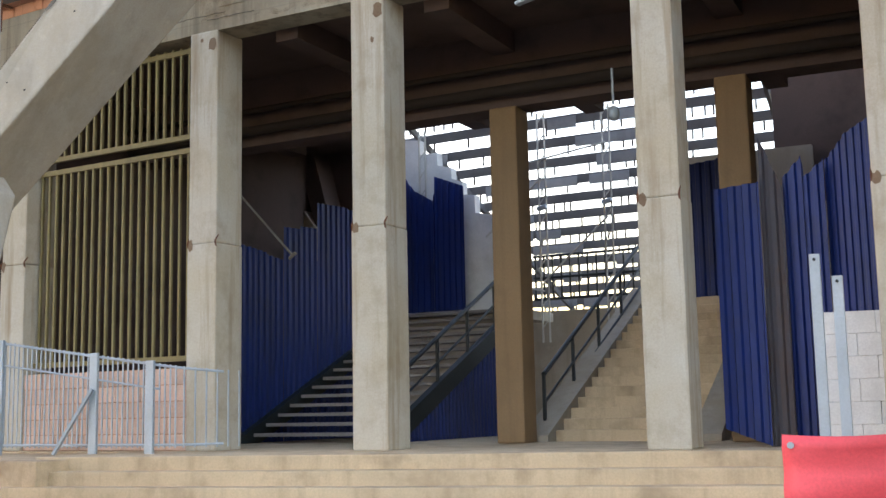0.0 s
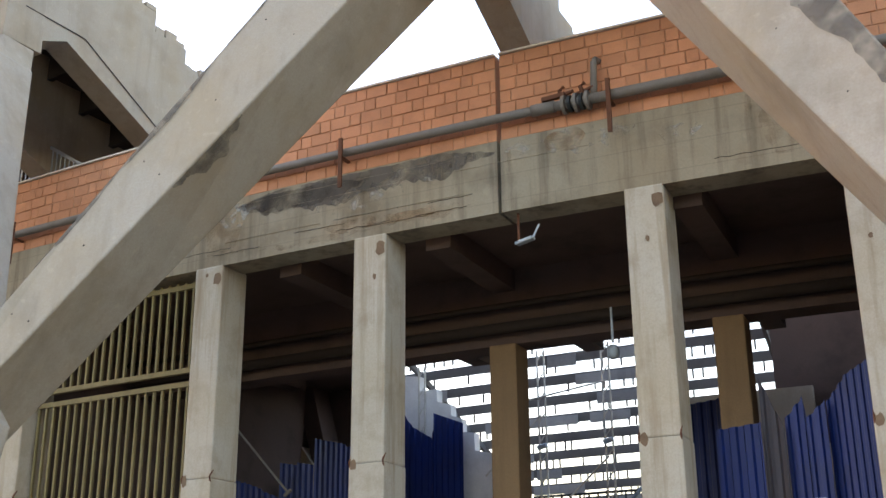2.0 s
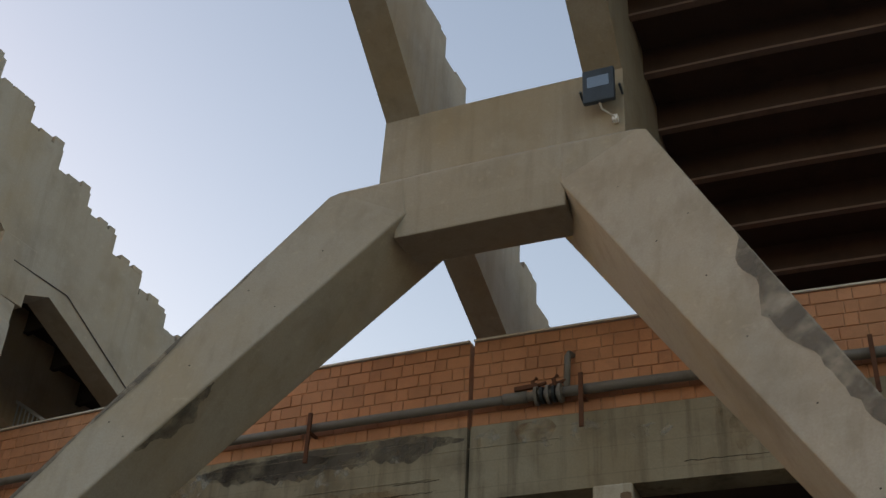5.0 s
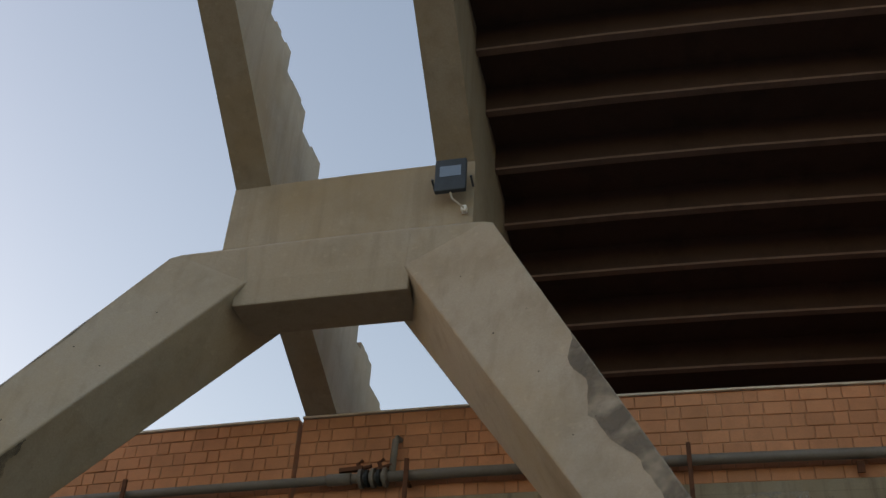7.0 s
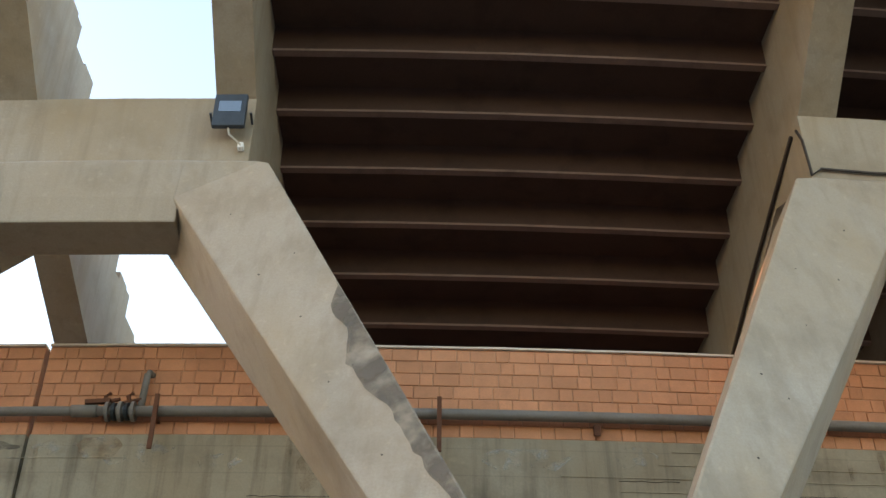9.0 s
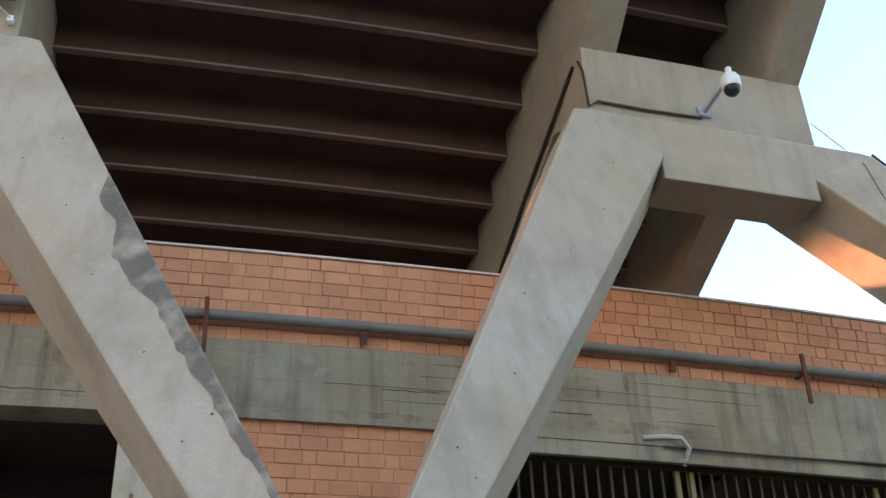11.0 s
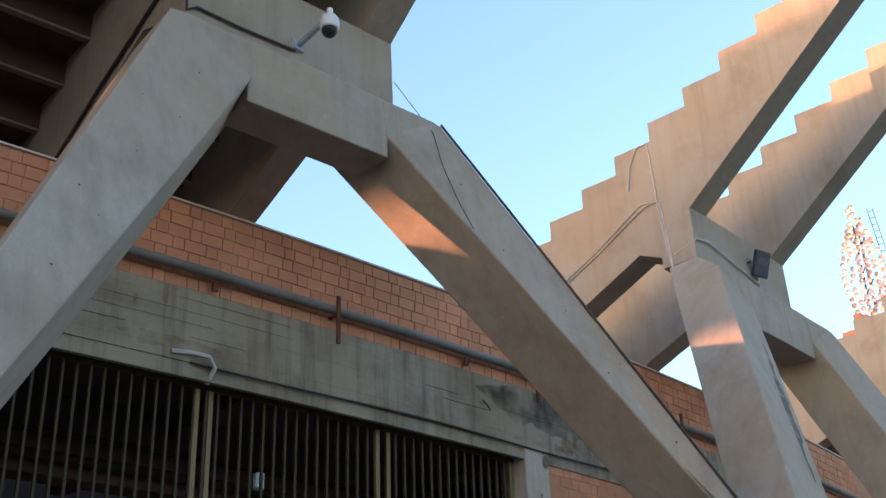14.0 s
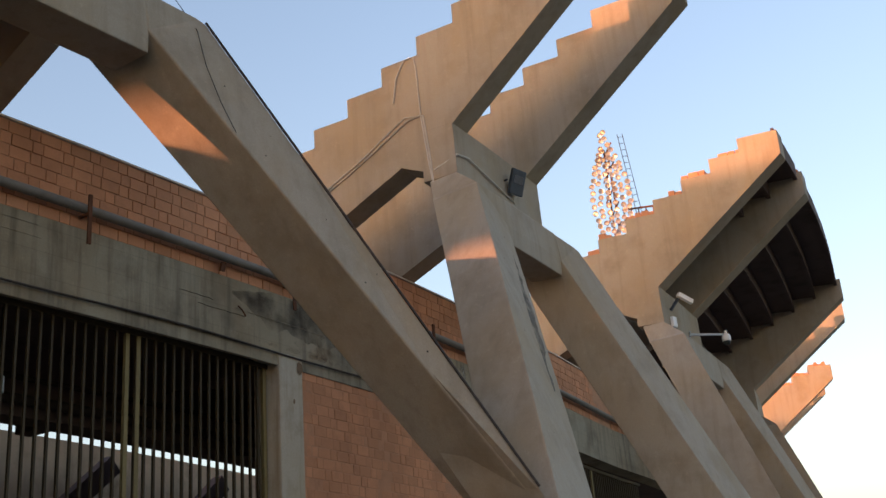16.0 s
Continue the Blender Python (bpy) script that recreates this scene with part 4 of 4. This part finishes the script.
def floodlight(p, d_out, d_side, tilt=0.0):
    lampo = thing("floodlight", p, "square dark floodlight with a glass front and short cable", "floodlight", "floodlights")
    up = Vector((0, 0, 1))
    fwd = (d_out * math.cos(tilt) - up * math.sin(tilt)).normalized()
    side = d_side.normalized()
    u = side.cross(fwd).normalized()
    u = u if u.z > 0 else -u
    c = p + fwd * 0.2
    def ring(w, h_, o):
        return [c + fwd * o + side * (x * w) + u * (y * h_) for x, y in ((-1, -1), (1, -1), (1, 1), (-1, 1))]
    hous = part("housing", bevel(loft(bmesh.new(), [ring(0.15, 0.2, -0.1), ring(0.235, 0.30, -0.02), ring(0.235, 0.30, 0.06)]), 0.02), LAMPB, lampo)
    part("glass", loft(bmesh.new(), [[v + u * 0.06 for v in ring(0.16, 0.1, 0.055)], [v + u * 0.06 for v in ring(0.16, 0.1, 0.066)]]), GLASS, hous, "silvery lamp glass")
    bm = bar(c + side * 0.29 - fwd * 0.02, c + side * 0.29 - fwd * 0.2 - u * 0.05, 0.03)
    bar(c - side * 0.29 - fwd * 0.02, c - side * 0.29 - fwd * 0.2 - u * 0.05, 0.03, None, bm)
    part("bracket", bm, LAMPB, lampo)
    part("cable", tube([c - u * 0.3, c - u * 0.42 + side * 0.03, c - u * 0.52 + side * 0.18 - fwd * 0.1, c - u * 0.6 + side * 0.18 - fwd * 0.14], 0.014, 6), CONDUIT, lampo)
    part("junction", bevel(loft(bmesh.new(), [[c - u * 0.52 + side * (0.18 + x) - fwd * o + u * y for x, y in ((-.04, -.05), (.04, -.05), (.04, .05), (-.04, .05))] for o in (0.1, 0.2)]), 0.008, 1), WHITEP, lampo)


def tangent(a):
    return at(a + 1, 0, 0) - at(a, 0, 0)


floodlight(on_head(1, 1.6, 0.6), outward_dir(PORTALS[1]), tangent(PORTALS[1]))
floodlight(on_head(3, 0.45, 0.55), (outward_dir(PORTALS[3]) - tangent(PORTALS[3]) * 0.25).normalized(), tangent(PORTALS[3]) + outward_dir(PORTALS[3]) * 0.25, 0.35)


def dome_camera(p, tip):
    d = thing("dome_camera", p, "white dome security camera on a steel arm", "security camera", "security cameras")
    part("arm", bar(p, tip, 0.07, 0.07), GALV, d)
    part("wall_plate", bar(p + (tip - p).normalized() * 0.03, p - (tip - p).normalized() * 0.01, 0.2, 0.2), GALV, d)
    q = tip + Vector((0, 0, 0.06))
    part("neck", tube([q + Vector((0, 0, 0.08)), q + Vector((0, 0, -0.05))], 0.05, 10), WHITEP, d)
    prof = ((0.05, -0.02), (0.12, -0.07), (0.15, -0.14), (0.15, -0.27), (0.13, -0.30))
    hous = part("housing", loft(bmesh.new(), [[q + Vector((r * math.cos(6.2832 * k / 16), r * math.sin(6.2832 * k / 16), z)) for k in range(16)] for r, z in prof]), WHITEP, d, smooth=True)
    prof = ((0.125, -0.30), (0.115, -0.36), (0.075, -0.41), (0.02, -0.43))
    part("dome", loft(bmesh.new(), [[q + Vector((r * math.cos(6.2832 * k / 16), r * math.sin(6.2832 * k / 16), z)) for k in range(16)] for r, z in prof]), DARKM, hous, "dark camera dome", smooth=True)


dome_camera(on_head(2, 0.0, 0.22), on_head(2, 0.1, 0.38, 0.7))
dome_camera(on_head(4, 0.6, 0.2), on_head(4, 1.0, 0.12, 1.1))
bc = thing("bullet_camera", on_head(4, -1.2, 0.6, 0.3), "white bullet security camera on a small mount", "security camera", "security cameras")
c0 = on_head(4, -1.5, 0.85, 0.35)
part("housing", bevel(bar(c0, c0 + outward_dir(PORTALS[4]) * 0.35 + tangent(34) * 0.35 - Vector((0, 0, 0.25)), 0.16, 0.16), 0.03), WHITEP, bc)
part("mount", bar(c0 + Vector((0, 0, -0.05)) + tangent(34) * 0.15, on_head(4, -1.3, 0.5), 0.08), LAMPB, bc)
part("junction", bevel(bar(on_head(4, -1.35, 0.3, 0.06), on_head(4, -1.35, 0.02, 0.06), 0.24, 0.12), 0.01, 1), WHITEP, bc)


def cable(points, r, label, m=CABLEM):
    c = thing("cable", points[0], label, "cable", "cables")
    part("strand", tube(points, r, 6), m, c)
    return c


c2 = PORTALS[2]
cable([at(c2 - 1.93, 1.2, 13.1), on_head(2, -1.93, 0.55, 0.02), on_head(2, -1.9, 0.02, 0.03), on_head(2, -1.75, 0.12, 0.03), on_head(2, -1.0, 0.1, 0.03), on_head(2, -0.05, 0.12, 0.03)], 0.022, "dark cable clipped along the head panel")
cable([at(c2 - 1.93, 1.0, 13.15), at(c2 - 1.93, 0.3, 12.9), at(c2 - 1.93, -1.5, 12.25), at(c2 - 1.93, -4, 11.2)], 0.03, "dark cable along the side of a raking beam")
cable([on_head(2, 1.9, 0.35, 0.02), on_head(2, 1.98, 0.2, 0.1), at(c2 + 2.05, 1.62, 11.98)] + [leg_edge(2, 1, d, False).lerp(leg_edge(2, 1, d, True), u) + Vector((0, -0.012, 0.012)) for d, u in ((0.1, 0.25), (0.6, 0.55), (1.1, 0.8), (1.5, 0.97))], 0.006, "thin loose cable hanging over a leg")
p3 = [leg_edge(2, 1, d, False) + Vector((0, 0, 0.03)) for d in (0.0, 2.0, 4.0, 6.0, 7.2)]
cable(p3, 0.022, "dark cable along the edge of a raking leg")
a3 = PORTALS[3] - 1.885 * WIDTH[3] - 0.02
for off in (0.0, 0.09):
    cable([at(a3, -3.2, 12.15 + off), at(a3, -1.2, 13.05 + off), at(a3, 0.15 - off, 13.75 + off), at(a3, 0.5 + off * 0.6, 13.75), at(a3, 0.62 + off * 0.6, 12.6), at(a3, 0.7, 12.0)], 0.02, "pale conduit clipped to the side of a raking beam", CONDUIT)
cable([at(a3, 0.5, 13.7), at(a3, 0.45, 15.0), at(a3, 0.4, 15.3), at(a3, 0.15, 15.3), at(a3, -0.1, 14.9), at(a3, -0.2, 14.3)], 0.018, "pale conduit hooked up the side of a raking beam", CONDUIT)
cable([at(a3, 0.75, 12.35), on_head(3, -2.1, 0.35, 0.03), on_head(3, -1.6, 0.42, 0.03), on_head(3, -0.4, 0.25, 0.03), on_head(3, 0.5, 0.15, 0.03), on_head(3, 0.55, 0.45, 0.05)], 0.022, "pale conduit running to a floodlight", CONDUIT)
a0r = PORTALS[0] + 1.9
cable([at(a0r, 0.9, 12.9), at(a0r, -0.5, 12.9), at(a0r, -3.2, 11.5)], 0.011, "thin cable along the side of a raking beam")
cable([at(a0r - 0.3, 1.9, 12.3), at(a0r + 0.05, 1.5, 12.2), at(a0r + 0.05, 1.3, 11.6), at(a0r + 0.02, 1.2, 9.4)], 0.03, "pale hanging conduit beside a leg", CONDUIT)
cable([at(a, 0.03, 7.42 - 0.02 * math.sin(a)) for a in np.arange(6.6, 16, 0.4)], 0.018, "dark cable along the beam's lower edge")
cable([at(6.3, 0.02, 7.52), at(6.6, 0.05, 7.55), at(6.85, 0.12, 7.52), at(6.98, 0.06, 7.40), at(6.95, -0.1, 7.2)], 0.035, "bent pale conduit end on the beam", CONDUIT)

dc = thing("dome_camera", at(-4.42, -2.4, 6.3), "grey dome camera hanging under the inner beam", "security camera", "security cameras")
part("stem", tube([at(-4.42, -2.4, 6.6), at(-4.42, -2.4, 6.05)], 0.02, 8), GALV, dc)
o = at(-4.42, -2.4, 5.9)
part("housing", loft(bmesh.new(), [[o + Vector((r * math.cos(6.2832 * k / 14), r * math.sin(6.2832 * k / 14), z)) for k in range(14)] for r, z in ((0.025, 0.12), (0.07, 0.1), (0.09, 0.04), (0.09, -0.04), (0.07, -0.08), (0.03, -0.1))]), GALV, dc, smooth=True)
gr = thing("stair_railing", at(-17.4, -2.5, 10), "pale barred stair railing behind the parapet", "railing", "stair railings")
part("rail_bar", bar(at(-19.4, -2.5, 13.38), at(-15.6, -2.5, 11.09), 0.07), GALV, gr)
for k in range(26):
    a = -19.3 + k * 0.145
    part("post", bar(at(a, -2.5, 9.2), at(a, -2.5, 13.38 - (a + 19.4) * 0.603), 0.025), GALV, gr)
lt = thing("ceiling_lamp", at(-4.9, -0.1, 6.9), "small grey lamp hanging under the beam", "lamp")
part("stem", tube([at(-4.98, -0.15, 7.43), at(-4.98, -0.15, 7.0)], 0.02, 6), RUST, lt)
part("housing", bevel(bar(at(-5.0, -0.1, 6.97), at(-4.72, -0.04, 7.0), 0.1, 0.05), 0.01, 1), GALV, lt)
part("arm", bar(at(-4.74, -0.05, 7.0), at(-4.66, -0.1, 7.2), 0.025), GALV, lt)
bl = thing("bulkhead_lamp", at(8.6, -1.2, 6.3), "small round lamp behind the grille", "lamp")
part("globe", tube([at(8.6, -1.2, 6.18), at(8.6, -1.2, 6.24), at(8.6, -1.2, 6.36), at(8.6, -1.2, 6.42)], 0.09, 10), WHITEP, bl, smooth=True)
part("stem", tube([at(8.6, -1.2, 6.4), at(8.6, -1.2, 7.6)], 0.015, 6), DARKM, bl)

# ---- brick remains on the teeth ----
def remains(i, sg, seed, n0, n1):
    rng = random.Random(seed)
    r = thing("brick_remains", at(PORTALS[i] + sg * 1.6 * WIDTH[i], *tread(n0, pitch(i))), "broken brick remains along the stepped beam top", "rubble", "brick remains on the beams")
    for n in range(n0, n1):
        s, z = tread(n, pitch(i))
        run = RUN * pitch(i)
        q = s + 0.02
        while q < s + run - 0.1:
            ln, hh = rng.uniform(0.16, 0.34), rng.choice((0.1, 0.13, 0.16, 0.2))
            b0, b1 = sorted((PORTALS[i] + sg * 1.34 * WIDTH[i], PORTALS[i] + sg * (1.87 + rng.uniform(-0.08, 0.03)) * WIDTH[i]))
            e = min(q + ln, s + run - 0.02)
            if rng.random() < 0.85:
                part("brick", box(b0, b1, q, e, z - 0.003, z + hh), BRICKM if i > 2 else CONC, r)
            q += ln + 0.03


remains(4, -1, 5, -3, 3)
remains(6, -1, 6, -4, 1)
remains(0, 1, 7, -3, 6)

# ---- unseen blocks added on the sun's path, with a slot for low streaks ----
fs = thing("sun_blocker", (-45, 20, 0), "unseen plain concrete blocks added to shape the low sun", "grandstand", kind="structure")
part("lower_block", loft(bmesh.new(), [[(-48, y, 0), (-45, y, 0), (-45, y, 11.75), (-48, y, 11.75)] for y in (-6, 70)]), CONC, fs)
# tops stepped so that only the portals' upper parts catch the sun
for y0, y1, top in ((-6, 21.6, 19.55), (21.6, 33, 20.1), (33, 70, 19.4)):
    part("upper_block", loft(bmesh.new(), [[(-50, y, 12.7), (-45, y, 12.7), (-45, y, top), (-50, y, top)] for y in (y0 + 0.002, y1 - 0.002)]), CONC, fs)
# added to close the slot where sun would strike the nearer legs
part("slot_plug", loft(bmesh.new(), [[(-48, y, 11.752), (-45.3, y, 11.752), (-45.3, y, 12.698), (-48, y, 12.698)] for y in (-5, 18.5)]), CONC, fs)
for y in (31, 45, 58, 69.5):
    part("pillar", bar((-46, y, 11.74), (-46, y, 12.71), 0.8), CONC, fs)

# ---- floodlight tower far behind ----
tw = thing("floodlight_tower", (0, 0, 0), "tall lattice floodlight tower with banks of round lamps", "floodlight tower")
TX = 150 * math.sin(radians(59.9)), 150 * math.cos(radians(59.9))
tw.location = (TX[0], TX[1], 0)
acr = Vector((math.cos(radians(59.9)), -math.sin(radians(59.9)), 0))
fwd = Vector((-math.sin(radians(59.9)), -math.cos(radians(59.9)), 0))
base = Vector((TX[0], TX[1], 0))
bm = bmesh.new()
for x in (-0.8, 0.8):
    for y in (-0.8, 0.8):
        bar(base + acr * (x + 0.9) + fwd * y, base + acr * x * 0.3 + fwd * y + Vector((0, 0, 71)), 0.18, None, bm)
for k in range(24):
    z = k * 3
    bar(base + acr * -0.8 + fwd * 0.8 + Vector((0, 0, z)), base + acr * 0.9 + fwd * 0.8 + Vector((0, 0, z + 3)), 0.16, None, bm)
part("mast", bm, RUST, tw, "reddish lattice mast")
bm = bmesh.new()
bar(base + acr * 1.2 + Vector((0, 0, 59)), base + acr * 6.5 + Vector((0, 0, 59)), 0.25, None, bm)
bar(base + acr * 1.2 + Vector((0, 0, 62)), base + acr * 6.5 + Vector((0, 0, 62)), 0.2, None, bm)
for k in range(6):
    bar(base + acr * (1.4 + k) + Vector((0, 0, 59)), base + acr * (1.4 + k) + Vector((0, 0, 62)), 0.14, None, bm)
part("platform", bm, RUST, tw)
bm = bmesh.new()
for k in range(14):
    bar(base + acr * (1.9 + 0.1 * k) + Vector((0, 0, 73 - k)), base + acr * (2.6 + 0.09 * k) + Vector((0, 0, 73 - k)), 0.06, None, bm)
for x in (1.9, 2.6):
    bar(base + acr * x + Vector((0, 0, 73.5)), base + acr * (x + 1.4) + Vector((0, 0, 59)), 0.07, None, bm)
part("ladder", bm, DARKM, tw)
me = None
rng = random.Random(8)
for r in range(17):
    z = 57.5 + r * 0.97
    half = max(0.3, 2.45 - 0.0265 * (r - 5.5) ** 2 * (1.0 if r > 5.5 else 1.3))
    for k in range(6 if half > 1.3 else 4 if half > 0.8 else 2):
        x = -half + 2 * half * k / ((6 if half > 1.3 else 4 if half > 0.8 else 2) - 1) + 0.1 - 0.02 * r + rng.uniform(-0.14, 0.14)
        p = base + acr * x + fwd * 1.2 + Vector((0, 0, z + 0.35 * (k % 2)))
        if me is None:
            bm = bmesh.new()
            loft(bm, [[fwd * o + (acr * math.cos(6.2832 * q / 10) + Vector((0, 0, 1)) * math.sin(6.2832 * q / 10)) * rr for q in range(10)]
                      for rr, o in ((0.10, -0.3), (0.22, -0.15), (0.40, 0.3), (0.35, 0.26), (0.15, 0.0))])
            bmesh.ops.recalc_face_normals(bm, faces=bm.faces)
            me = bpy.data.meshes.new("lamp_head")
            bm.to_mesh(me)
            bm.free()
            me.materials.append(TOWERM)
        ob = new("lamp_head", me)
        ob.parent = tw
        ob.matrix_parent_inverse = Matrix.Translation(-tw.location)
        ob.matrix_basis = Matrix.Translation(p + Vector((0, 0, rng.uniform(-0.15, 0.15)))) @ Matrix.Rotation(rng.uniform(-0.3, 0.3), 4, acr) @ Matrix.Rotation(rng.uniform(-0.35, 0.35), 4, 'Z')
